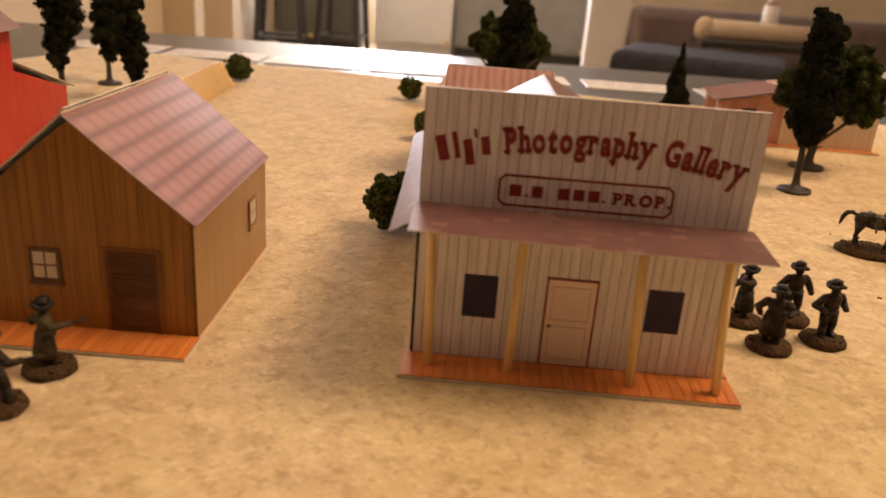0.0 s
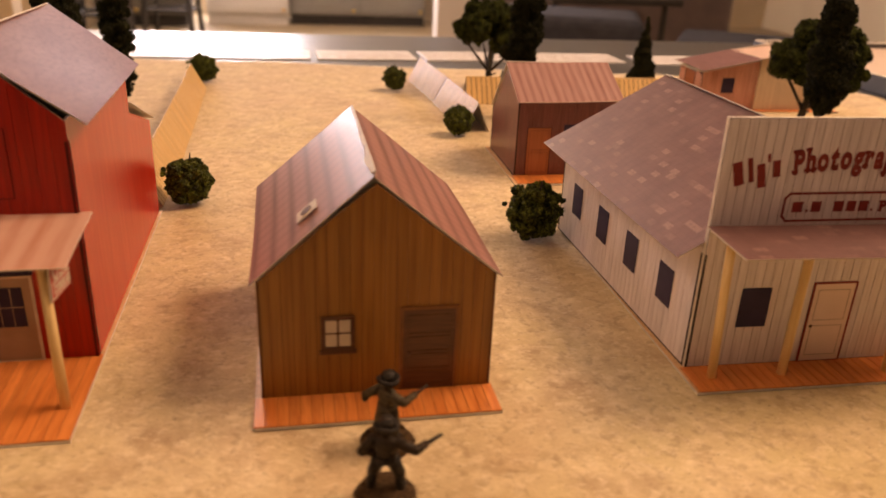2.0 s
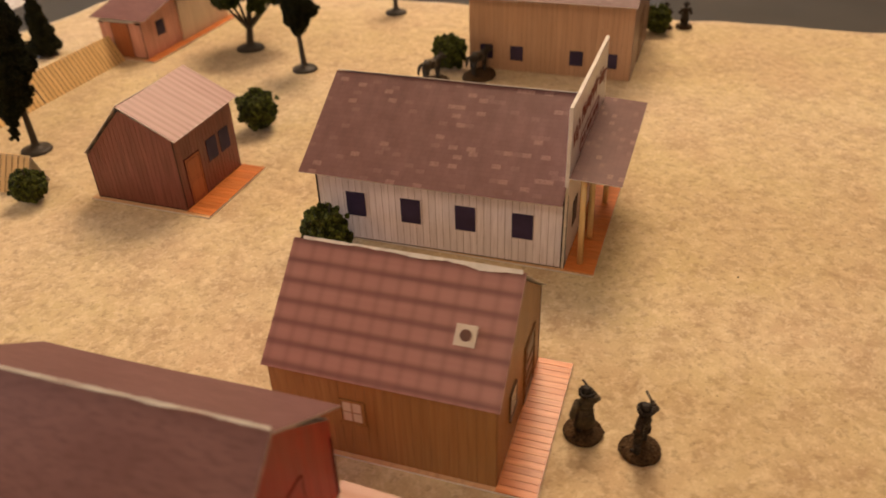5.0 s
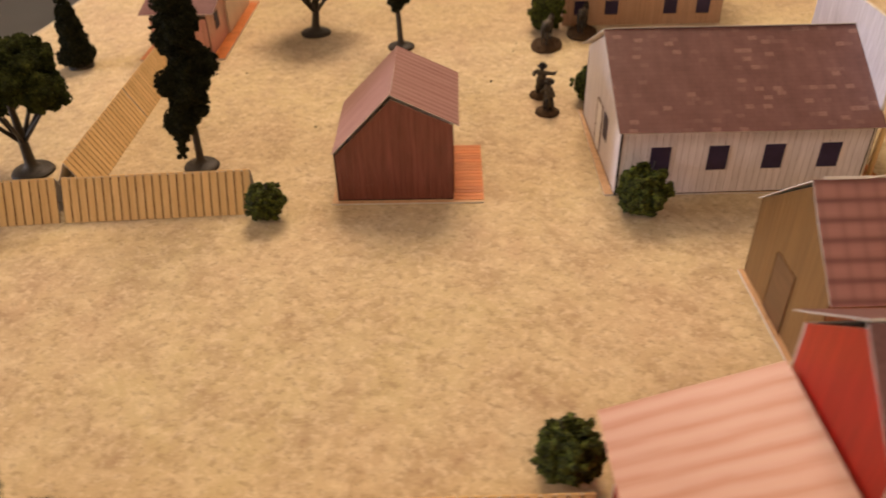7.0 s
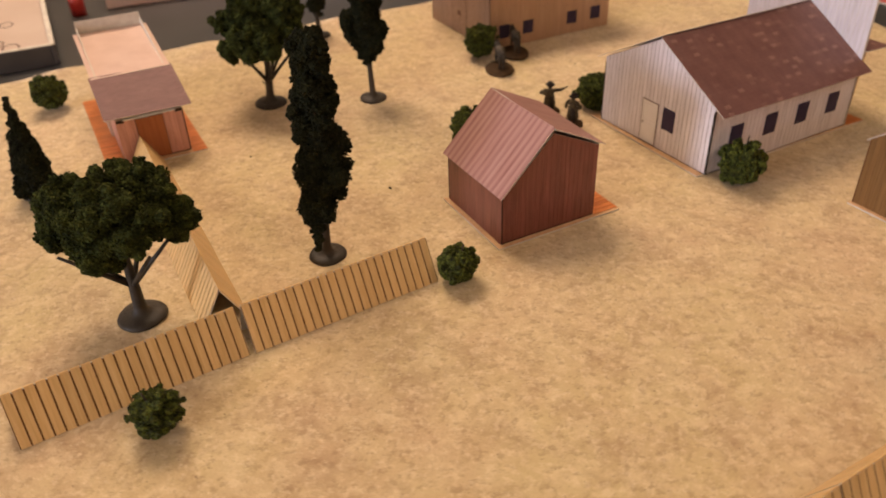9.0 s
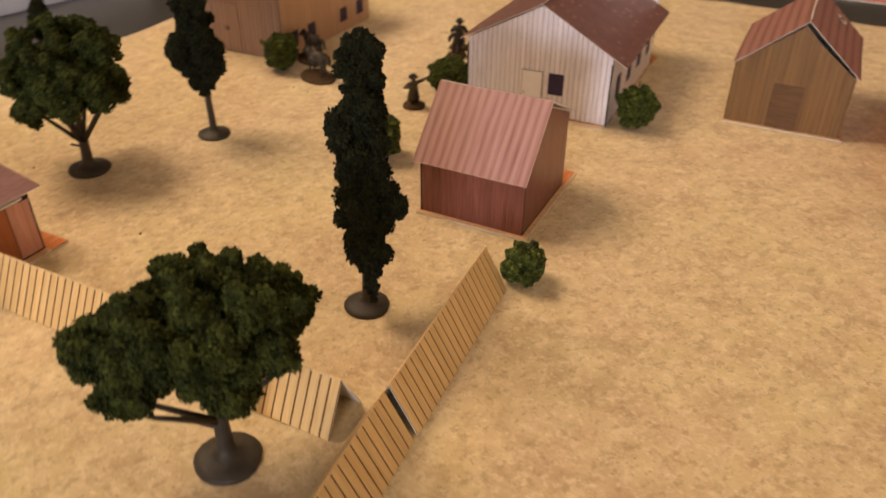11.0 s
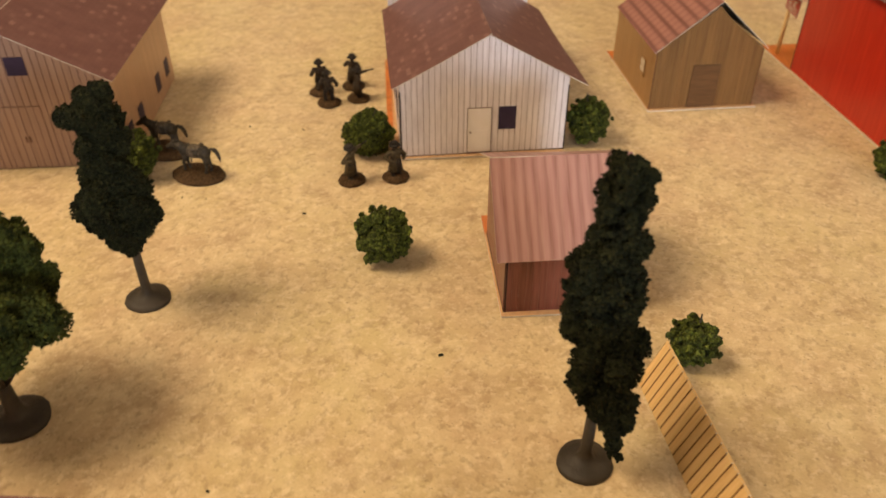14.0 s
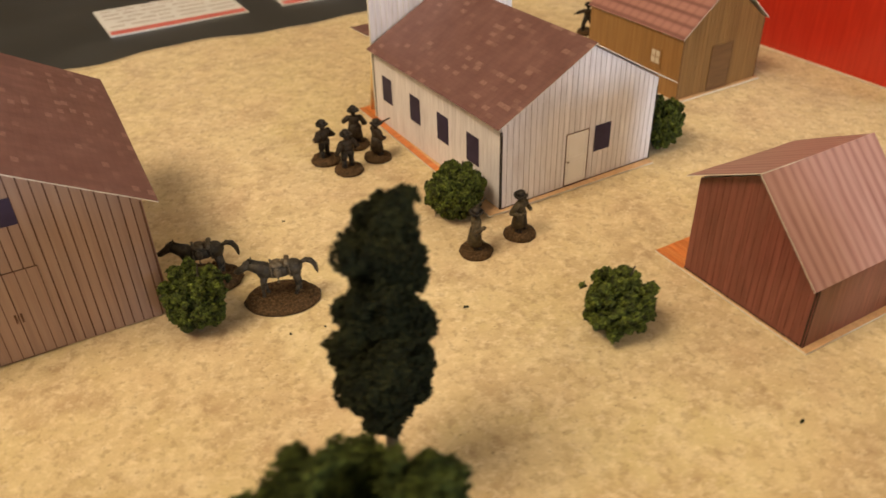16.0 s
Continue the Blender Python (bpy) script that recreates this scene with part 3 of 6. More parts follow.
def room():
    x0, x1, y0, y1, z0, z1 = ROOM
    w = 0.12
    bm = bmesh.new()
    box(bm, (x0 - w, y0 - w, z0 - 0.1), (x1 + w, y1 + w, z0))
    floor = new("floor", mesh_of(bm, "floor", M_FLOOR))
    tagged(floor, "pale wooden board floor of the room", "floor", kind="structure")
    bm = bmesh.new()
    box(bm, (x0 - w, y0 - w, z1), (x1 + w, y1 + w, z1 + 0.1))
    tagged(new("ceiling", mesh_of(bm, "ceiling", M_CEIL)), "plain white ceiling", "ceiling", kind="structure")
    for name, lo, hi in (("wall_west", (x0 - w, y0, z0), (x0, y1, z1)), ("wall_east", (x1, y0, z0), (x1 + w, y1, z1))):
        bm = bmesh.new()
        box(bm, lo, hi)
        tagged(new(name, mesh_of(bm, name, M_WALL)), "cream painted room wall", "wall", kind="structure")

    # unseen south wall: dark so little light bounces onto the models' south faces
    bm = bmesh.new()
    box(bm, (x0 - w, y0 - w, z0), (x1 + w, y0, z1))
    tagged(new("wall_south", mesh_of(bm, "wall_south", M_WALL_DARK)), "unseen room wall, kept dark to cut bounced light", "wall", kind="structure")

    # north wall with the window that lets the daylight in
    a, b, c, d = -1.86, -0.34, 0.0, 1.52
    bm = bmesh.new()
    for lo, hi in (((x0 - w, y1, z0), (a, y1 + w, z1)), ((b, y1, z0), (x1 + w, y1 + w, z1)), ((a, y1, z0), (b, y1 + w, c)), ((a, y1, d), (b, y1 + w, z1))):
        box(bm, lo, hi)
    tagged(new("wall_north", mesh_of(bm, "wall_north", M_WALL)), "cream painted room wall with a window", "wall", kind="structure")
    win = thing("window_1", "white framed room window in the north wall", "window", ((a + b) / 2, y1 + 0.06, c), kind="structure")
    h = (b - a) / 2
    for lo, hi in (((-h, -0.03, 0), (-h + 0.06, 0.03, d)), ((h - 0.06, -0.03, 0), (h, 0.03, d)), ((-h + 0.06, -0.03, 0), (h - 0.06, 0.03, 0.06)), ((-h + 0.06, -0.03, d - 0.06), (h - 0.06, 0.03, d)), ((-0.03, -0.025, 0.06), (0.03, 0.025, d - 0.06))):
        part("window_frame", soft_box(lo, hi, 0.004, 1), M_CEIL, win)


room()


# ---- paper buildings ----
# black wall edges, and the shade in the pink annex's eave gaps
M_BLACK_LINE = blotchy("black_edge_and_gap_shade", (0.022, 0.016, 0.015), (0.035, 0.026, 0.024), 300, 0.6, 0.2)
CARD = 0.0009


def gallery():
    rnd = random.Random(11)
    at = Vector((0.068, 0.085, 0))
    g = thing("photography_gallery", "white board-printed card gallery with a tall false front and porch", "model building", at)
    r = Matrix.Translation(-at)
    base = base_card(g, -0.0036 - at.x, -0.0213 - at.y, 0.1415 - at.x, 0.1878 - at.y, M_BASE, "tan base card, orange planks at the porch")
    deck_planks(base, -0.0022 - at.x, -0.0211 - at.y, 0.1412 - at.x, -0.0004 - at.y, 0.0046, rnd)
    deck_planks(base, 0.1362 - at.x, 0.001 - at.y, 0.1413 - at.x, 0.13 - at.y, 0.0036, rnd, across=False)
    z0, y1 = 0.0012, 0.1825
    q = r @ Matrix.Translation((0.068, 0, 0)) @ Matrix.Rotation(radians(1.6), 4, "Z") @ Matrix.Translation((-0.068, 0, 0))
    # false front
    f = r @ face(0, 0, z0, "S")
    front = panel("front_wall", rect(0, 0, 0.136, 0.1185), 0.0022, f, [M_CREAM_LINE, M_PAPER], g, "tall white board-printed false front")
    boards("board", rect(0.0004, 0.0004, 0.1356, 0.1181), 0.0043, 0.00036, 0.00025, Matrix.Identity(4), M_CREAM, front, rnd)
    boards("rear_board", rect(0.0004, 0.058, 0.1356, 0.1181), 0.0050, 0.0005, 0.0002, f.inverted() @ r @ face(0.136, 0.0022, z0, "N"), M_CREAM, front, rnd)
    # back gable seen from behind: u runs the other way
    back = q @ face(0.136, y1, z0, "N")
    bw = panel("back_wall", [(0, 0), (0.136, 0), (0.136, 0.064), (0.0715, 0.101), (0, 0.0628)], CARD, back, [M_CREAM_LINE, M_PAPER], g)
    boards("board", [(0.0003, 0.0003), (0.1357, 0.0003), (0.1357, 0.0636), (0.0715, 0.1004), (0.0003, 0.0625)], 0.0046, 0.00056, 0.0002, Matrix.Identity(4), M_CREAM, bw, rnd)
    west = q @ face(0, y1, z0, "W")
    ww = panel("side_wall", rect(0, 0, y1 - 0.0035, 0.0605), CARD, west, [M_CREAM_LINE, M_PAPER], g)
    boards("board", rect(0.0002, 0.0003, y1 - 0.0037, 0.0602), 0.0050, 0.00036, 0.0002, Matrix.Identity(4), M_CREAM, ww, rnd)
    east = q @ face(0.136, 0.0035, z0, "E")
    ew = panel("side_wall", rect(0, 0, y1 - 0.0035, 0.0622), CARD, east, [M_CREAM_LINE, M_PAPER], g)
    boards("board", rect(0.0002, 0.0003, y1 - 0.0037, 0.0619), 0.0050, 0.00022, 0.0002, Matrix.Identity(4), M_CREAM, ew, rnd)
    # dark corner strips
    for m, u in ((west, 0.0002), (west, y1 - 0.0045), (back, 0.0002), (back, 0.1352), (f, 0.0002), (east, y1 - 0.0043)):
        panel("corner_line", rect(u, 0, u + 0.0009, 0.0574), 0.0003, m @ Matrix.Translation((0, 0, 0.0004)), M_BLACK_LINE, g)
    for m, wide in ((west, y1 - 0.0035), (back, 0.136), (f, 0.136)):
        panel("bottom_line", rect(0, 0, wide, 0.0006), 0.0003, m @ Matrix.Translation((0, 0, 0.00035)), M_BLACK_LINE, g)
    # openings
    for u0, u1 in ((0.0215, 0.0362), (0.1006, 0.1156)):
        add_window(g, f, u0, 0.0205, u1, 0.0402, M_PANE)
    add_door(g, f, 0.0578, 0.0008, 0.0785, 0.0412, M_DOOR_CREAM, M_INK_RED, 0.1, panel_mat=M_DOOR_GREY, label="cream panelled door with a dark red rim")
    for yc in (0.0312, 0.0715, 0.1115, 0.1530):
        add_window(g, west, y1 - yc - 0.0073, 0.0198, y1 - yc + 0.0073, 0.0392, M_PANE)
    for yc in (0.0245, 0.0695, 0.1100, 0.1495):
        add_window(g, east, yc - 0.0035 - 0.0075, 0.0215, yc - 0.0035 + 0.0075, 0.0425, M_PANE)
    add_window(g, back, 0.136 - 0.0561, 0.0212, 0.136 - 0.0418, 0.0412, M_PANE, label="dark blue printed window")
    add_door(g, back, 0.136 - 0.0814, 0.0015, 0.136 - 0.0622, 0.0408, M_DOOR_WHITE, M_INK_BROWN, 0.12, panel_mat=M_CREAM, rim=0.0004, label="white panelled door with a thin dark rim")
    # roof
    roof_plate("roof", q @ Vector((-0.0140, 0.1880, 0.0590)), q @ Vector((-0.0125, 0.0030, 0.0575)), q @ Vector((0.0645, 0.1880, 0.1035)), CARD,
               [M_SHINGLE, M_PAPER], g, "mauve-brown shingle-printed roof plate", 0.0009, 3)
    roof_plate("roof", q @ Vector((0.1420, 0.0030, 0.0620)), q @ Vector((0.1420, 0.1876, 0.0632)), q @ Vector((0.0645, 0.0030, 0.1035)), CARD,
               [M_SHINGLE, M_PAPER], g, "mauve-brown shingle-printed roof plate", 0.0012, 5)
    # porch
    roof_plate("porch_roof", r @ Vector((-0.0014, -0.0338, 0.0705)), r @ Vector((0.1386, -0.0330, 0.0692)), r @ Vector((-0.0010, -0.0004, 0.0722)), CARD,
               [M_SHINGLE, M_PAPER], g, "mauve-brown shingle-printed porch roof", 0.0006, 8)
    for x, y, lean in ((0.0087, -0.0098, -0.0024), (0.0434, -0.0102, 0.0013), (0.0958, -0.0130, -0.0030), (0.1321, -0.0136, -0.0052)):
        bm = bmesh.new()
        rod(bm, r @ Vector((x, y, 0.0012)), r @ Vector((x + lean, y + 0.001, 0.0695)), 0.0021, 0.0020, 14)
        smooth(part("porch_post", bm, M_POST, g, "pale round wooden porch post"))
    # painted sign
    sign(front)
    return g


SERIFS = {"P": "b0 t0", "h": "b0 b1 a0", "t": "b.5", "r": "b0 x0", "p": "d0 x0", "y": "x0 x1", "l": "b.5 a.5", "a": "", "o": "", "g": "", "G": "", "e": "", "R": "b0 b1 t0", "O": "", ".": ""}


def letter_mesh(ch, size, bold):
    """One letter of the built-in font as a flat mesh with slab feet."""
    cu = bpy.data.curves.new("letter", "FONT")
    cu.body, cu.size, cu.offset, cu.extrude = ch, size, bold, 0.00008
    cu.resolution_u = 3
    ob = bpy.data.objects.new("letter", cu)
    scene.collection.objects.link(ob)
    deps = bpy.context.evaluated_depsgraph_get()
    deps.update()
    me = bpy.data.meshes.new_from_object(ob.evaluated_get(deps))
    bpy.data.objects.remove(ob)
    xs = [v.co.x for v in me.vertices] or [0, size * 0.3]
    x0, x1 = min(xs), max(xs)
    bm = bmesh.new()
    bm.from_mesh(me)
    bpy.data.meshes.remove(me)
    levels = {"b": 0.0, "t": 0.72, "a": 0.74, "x": 0.52, "d": -0.20}
    for s in SERIFS.get(ch, "").split():
        y = levels[s[0]] * size
        k = float(s[1:])
        half = size * 0.155
        cx = x0 + size * 0.07 + k * (x1 - x0 - size * 0.14)
        top = s[0] in "tax"
        box(bm, (cx - half, y - (size * 0.105 if top else 0), -0.00008), (cx + half, y + (0 if top else size * 0.105), 0.00008))
    return bm, x0, x1


def sign(front):
    """The arched title and the boxed line under it, on the false front."""
    lift = 0.00045
    # arched words
    size, cx, rad = 0.0146, 0.068, 0.232
    cy = 0.0967 - rad

    def on_arch(x):
        a = (x - cx) / rad
        return Matrix.Translation((x, cy + rad * math.cos(a), lift)) @ Matrix.Rotation(-a, 4, "Z")

    for word, start, stop in (("Photography", 0.0338, 0.0922), ("Gallery", 0.0966, 0.1290)):
        made, width = [], 0.0
        for ch in word:
            bm, x0, x1 = letter_mesh(ch, size, 0.00068)
            made.append((bm, width, x0, x1))
            width += x1 - x0 + 0.0011
        squeeze = (stop - start) / (width - 0.0011)
        for bm, off, x0, x1 in made:
            mid = (x0 + x1) / 2
            for v in bm.verts:
                v.co.x = (v.co.x - mid) * squeeze
            ob = part("sign_letter", bm, M_INK_RED, front, "dark red painted letter")
            ob.matrix_basis = on_arch(start + (off + mid - x0) * squeeze)
    # the first word: plain bars
    for x, w, h, low in ((0.0095, 0.0044, 0.0105, 0), (0.0149, 0.0022, 0.0110, 0), (0.0194, 0.0036, 0.0106, -0.0034), (0.0229, 0.0012, 0.0036, 0.0074), (0.0262, 0.0034, 0.0074, 0)):
        bm = bmesh.new()
        box(bm, (-w / 2, low, -0.00008), (w / 2, low + h, 0.00008))
        part("sign_bar", bm, M_INK_RED, front, "dark red painted bar").matrix_basis = on_arch(x)
    # box with clipped corners
    x0, y0, x1, y1, c, w = 0.0326, 0.0727, 0.1034, 0.0853, 0.0022, 0.00095
    ring = [(x0 + c, y0), (x1 - c, y0), (x1, y0 + c), (x1, y1 - c), (x1 - c, y1), (x0 + c, y1), (x0, y1 - c), (x0, y0 + c)]
    bm = bmesh.new()
    for i in range(8):
        p, q = Vector((*ring[i], lift)), Vector((*ring[(i + 1) % 8], lift))
        n = Vector((-(q - p).y, (q - p).x, 0)).normalized() * w / 2
        d = (q - p).normalized() * w / 2
        vs = [bm.verts.new(v + Vector((0, 0, dz))) for dz in (-0.0001, 0.0001 + 0.00001 * i) for v in (p - n - d, q - n + d, q + n + d, p + n - d)]
        for f in ((3, 2, 1, 0), (4, 5, 6, 7), (0, 1, 5, 4), (1, 2, 6, 5), (2, 3, 7, 6), (3, 0, 4, 7)):
            bm.faces.new([vs[j] for j in f])
    part("sign_border", bm, M_INK_RED, front, "dark red painted border with clipped corners")
    x = 0.0368
    for w, gap in ((0.0050, 0.0016), (0.0012, 0.0014), (0.0046, 0.0062), (0.0048, 0.0016), (0.0044, 0.0016), (0.0046, 0.0014), (0.0011, 0)):
        bm = bmesh.new()
        box(bm, (x, 0.0767, lift - 0.00008), (x + w, 0.0767 + (0.0011 if w < 0.002 else 0.0048), lift + 0.00008))
        part("sign_bar", bm, M_INK_RED, front, "dark red painted bar")
        x += w + gap
    x = 0.0795
    for ch in "PROP.":
        bm, a, b = letter_mesh(ch, 0.0066, 0.00036)
        ob = part("sign_letter", bm, M_INK_RED, front, "dark red painted letter")
        ob.matrix_basis = Matrix.Translation((x - a, 0.0767, lift))
        x += (b - a) + 0.00115


gallery()


def cabin():
    rnd = random.Random(21)
    at = Vector((-0.1446, 0.0, 0))
    c = thing("cabin", "brown plank-printed card cabin with a rusty banded roof", "model building", at, 1.1)
    r = Matrix.Translation(-at)
    x0, x1, y0, y1, z0 = -0.1925, -0.0950, -0.0055, 0.1120, 0.0012
    base = base_card(c, -0.1955 - at.x, -0.0266 - at.y, -0.0938 - at.x, 0.1160 - at.y, M_BASE, "tan base card, orange planks at the porch")
    deck_planks(base, -0.1953 - at.x, -0.0264 - at.y, -0.0940 - at.x, -0.0058 - at.y, 0.0046, rnd)
    w = x1 - x0
    apex = -0.1460 - x0
    for side, m, pts, pale in (
        ("front_wall", face(x0, y0, z0, "S"), [(0, 0), (w, 0), (w, 0.0536), (apex + 0.001, 0.0936), (apex - 0.003, 0.0908), (apex * 0.58, 0.0772), (0, 0.0536)], False),
        ("back_wall", face(x1, y1, z0, "N"), [(0, 0), (w, 0), (w, 0.0540), (w - apex + 0.013, 0.0795), (w - apex - 0.001, 0.0930), (0, 0.0545)], False),
        ("side_wall", face(x0, y1, z0, "W"), rect(0, 0, y1 - y0, 0.0545), True),
        ("side_wall", face(x1, y0, z0, "E"), rect(0, 0, y1 - y0, 0.0545), True),
    ):
        wall = panel(side, pts, CARD, r @ m, [M_BROWN_LINE, M_PAPER], c)
        # side boards take the paler brown, back boards the darker, duller one
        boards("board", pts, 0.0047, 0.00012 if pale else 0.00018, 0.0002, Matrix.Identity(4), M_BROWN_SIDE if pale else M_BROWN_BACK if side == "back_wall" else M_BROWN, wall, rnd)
    f, b = r @ face(x0, y0, z0, "S"), r @ face(x1, y1, z0, "N")
    wst, est = r @ face(x0, y1, z0, "W"), r @ face(x1, y0, z0, "E")
    for m, u in ((f, 0.0002), (f, w - 0.001), (b, 0.0002), (b, w - 0.001)):
        panel("corner_line", rect(u, 0, u + 0.0008, 0.0544), 0.0003, m @ Matrix.Translation((0, 0, 0.0004)), M_BROWN_LINE, c)
    add_window(c, f, 0.0258, 0.0228, 0.0378, 0.0366, M_PANE_WHITE, M_BROWN_DOOR, True, "four-pane printed window")
    add_door(c, f, 0.0590, 0.0008, 0.0812, 0.0388, M_BROWN_DOOR, M_BROWN_RIM, 0.12,
             ((0.1, 0.06, 0.9, 0.22), (0.1, 0.27, 0.9, 0.44), (0.1, 0.49, 0.9, 0.66), (0.1, 0.71, 0.9, 0.93)), 0.0013, "dark brown plank door in a paler frame", M_BROWN_LINE)
    add_door(c, b, 0.0355, 0.0006, 0.0605, 0.0405, M_BROWN_FAINT, M_BROWN_FAINT, None, (), 0.0003, "faint dark brown plain door")
    add_window(c, est, 0.083, 0.0245, 0.0945, 0.0375, M_PANE_WHITE, M_BROWN_SIDE, True, "four-pane printed window")
    add_window(c, wst, y1 - 0.0735, 0.0245, y1 - 0.0620, 0.0385, M_PANE_WHITE, M_BROWN_SIDE, True, "four-pane printed window")
    rl = roof_plate("roof", r @ Vector((-0.1958, 0.1135, 0.0552)), r @ Vector((-0.1955, -0.0080, 0.0552)), r @ Vector((-0.1460, 0.1135, 0.0990)), CARD,
                    [M_CABIN_ROOF, M_PAPER], c, "rust-pink banded tin-printed roof plate", 0.0007, 4)
    roof_plate("roof", r @ Vector((-0.0925, -0.0080, 0.0552)), r @ Vector((-0.0925, 0.1135, 0.0552)), r @ Vector((-0.1460, -0.0080, 0.0985)), CARD,
               [M_CABIN_ROOF, M_PAPER], c, "rust-pink banded tin-printed roof plate", 0.0008, 6)
    # white scuff along the ridge, torn wider towards the front
    part("ridge_crease", scuff(-0.0060, 0.1080, 0.0026, 0.0012, rnd), M_PAPER, c, "worn white paper scuff along the ridge").matrix_basis = r @ Matrix.Translation((-0.1460, 0, 0.1003)) @ Matrix.Rotation(radians(-41.4), 4, "Y")
    # stove pipe plate on the roof
    plate = panel("pipe_plate", rect(0, 0, 0.0105, 0.0105), 0.0004, rl.matrix_basis @ Matrix.Translation((0.0935, 0.0270, 0.0009)), M_PANE_WHITE, c, "pale square printed plate with a dark round hole")
    bm = bmesh.new()
    bmesh.ops.create_cone(bm, cap_ends=True, segments=18, radius1=0.0029, radius2=0.0029, depth=0.0004, matrix=Matrix.Translation((0.00525, 0.00525, 0.0001)))
    part("pipe_hole", bm, M_INK_BROWN, plate, "dark brown disc")


cabin()


def shed():
    rnd = random.Random(31)
    at = Vector((0.0395, 0.3430, 0))
    s = thing("shed", "dark red board-printed card shed with a rusty striped roof", "model building", at)
    r = Matrix.Translation(-at)
    x0, x1, y0, y1, z0 = -0.0065, 0.0737, 0.2998, 0.3848, 0.0012
    base = base_card(s, -0.0110 - at.x, 0.2768 - at.y, 0.0756 - at.x, 0.3892 - at.y, M_BASE, "tan base card, orange planks at the porch")
    deck_planks(base, -0.0083 - at.x, 0.2770 - at.y, 0.0754 - at.x, 0.2992 - at.y, 0.0046, rnd)
    w, d, ya = x1 - x0, y1 - y0, 0.3415 - y0
    for side, m, pts in (
        ("front_wall", face(x0, y0, z0, "S"), rect(0, 0, w, 0.0615)),
        ("back_wall", face(x1, y1, z0, "N"), rect(0, 0, w, 0.0400)),
        ("side_wall", face(x0, y1, z0, "W"), [(0, 0), (d, 0), (d, 0.0608), (d - ya, 0.0806), (0, 0.0372)]),
        ("side_wall", face(x1, y0, z0, "E"), [(0, 0), (d, 0), (d, 0.0396), (ya, 0.0828), (0, 0.0614)]),
    ):
        wall = panel(side, pts, CARD, r @ m, [M_SHED_LINE, M_PAPER], s)
        boards("board", pts, 0.0043, 0.00008 if side == "back_wall" else 0.00026, 0.0002, Matrix.Identity(4), M_SHED, wall, rnd)
    f = r @ face(x0, y0, z0, "S")
    for m, wide in ((r @ face(x1, y0, z0, "E"), d), (r @ face(x0, y1, z0, "W"), d), (f, w)):
        panel("bottom_line", rect(0, 0, wide, 0.0008), 0.0003, m @ Matrix.Translation((0, 0, 0.0004)), M_BLACK_LINE, s)
    add_door(s, f, 0.0093, 0.0006, 0.0283, 0.0395, M_DOOR_RUST, M_SHED_LINE, None, ((0.1, 0.06, 0.9, 0.48), (0.1, 0.54, 0.9, 0.94)), 0.0006, "rust-brown printed door")
    for m, u, h in ((r @ face(x1, y1, z0, "N"), 0.0002, 0.0398), (r @ face(x1, y0, z0, "E"), d - 0.0012, 0.0398), (r @ face(x0, y1, z0, "W"), 0.0002, 0.0398), (f, 0.0002, 0.0610)):
        panel("corner_line", rect(u, 0, u + 0.0009, h), 0.0003, m @ Matrix.Translation((0, 0, 0.0004)), M_BLACK_LINE, s)
    add_window(s, f, 0.0390, 0.0238, 0.0528, 0.0424, M_PANE)
    add_window(s, f, 0.0571, 0.0238, 0.0709, 0.0424, M_PANE)
    roof_plate("roof", r @ Vector((-0.0083, 0.2948, 0.0622)), r @ Vector((0.0795, 0.2948, 0.0632)), r @ Vector((-0.0083, 0.3415, 0.0856)), CARD,
               [M_SHED_ROOF, M_PAPER], s, "rust-red striped tin-printed roof plate", 0.0006, 12)
    roof_plate("roof", r @ Vector((0.0795, 0.3862, 0.0403)), r @ Vector((-0.0080, 0.3862, 0.0410)), r @ Vector((0.0795, 0.3415, 0.0860)), CARD,
               [M_SHED_ROOF, M_PAPER], s, "rust-red striped tin-printed roof plate", 0.0006, 14)


shed()


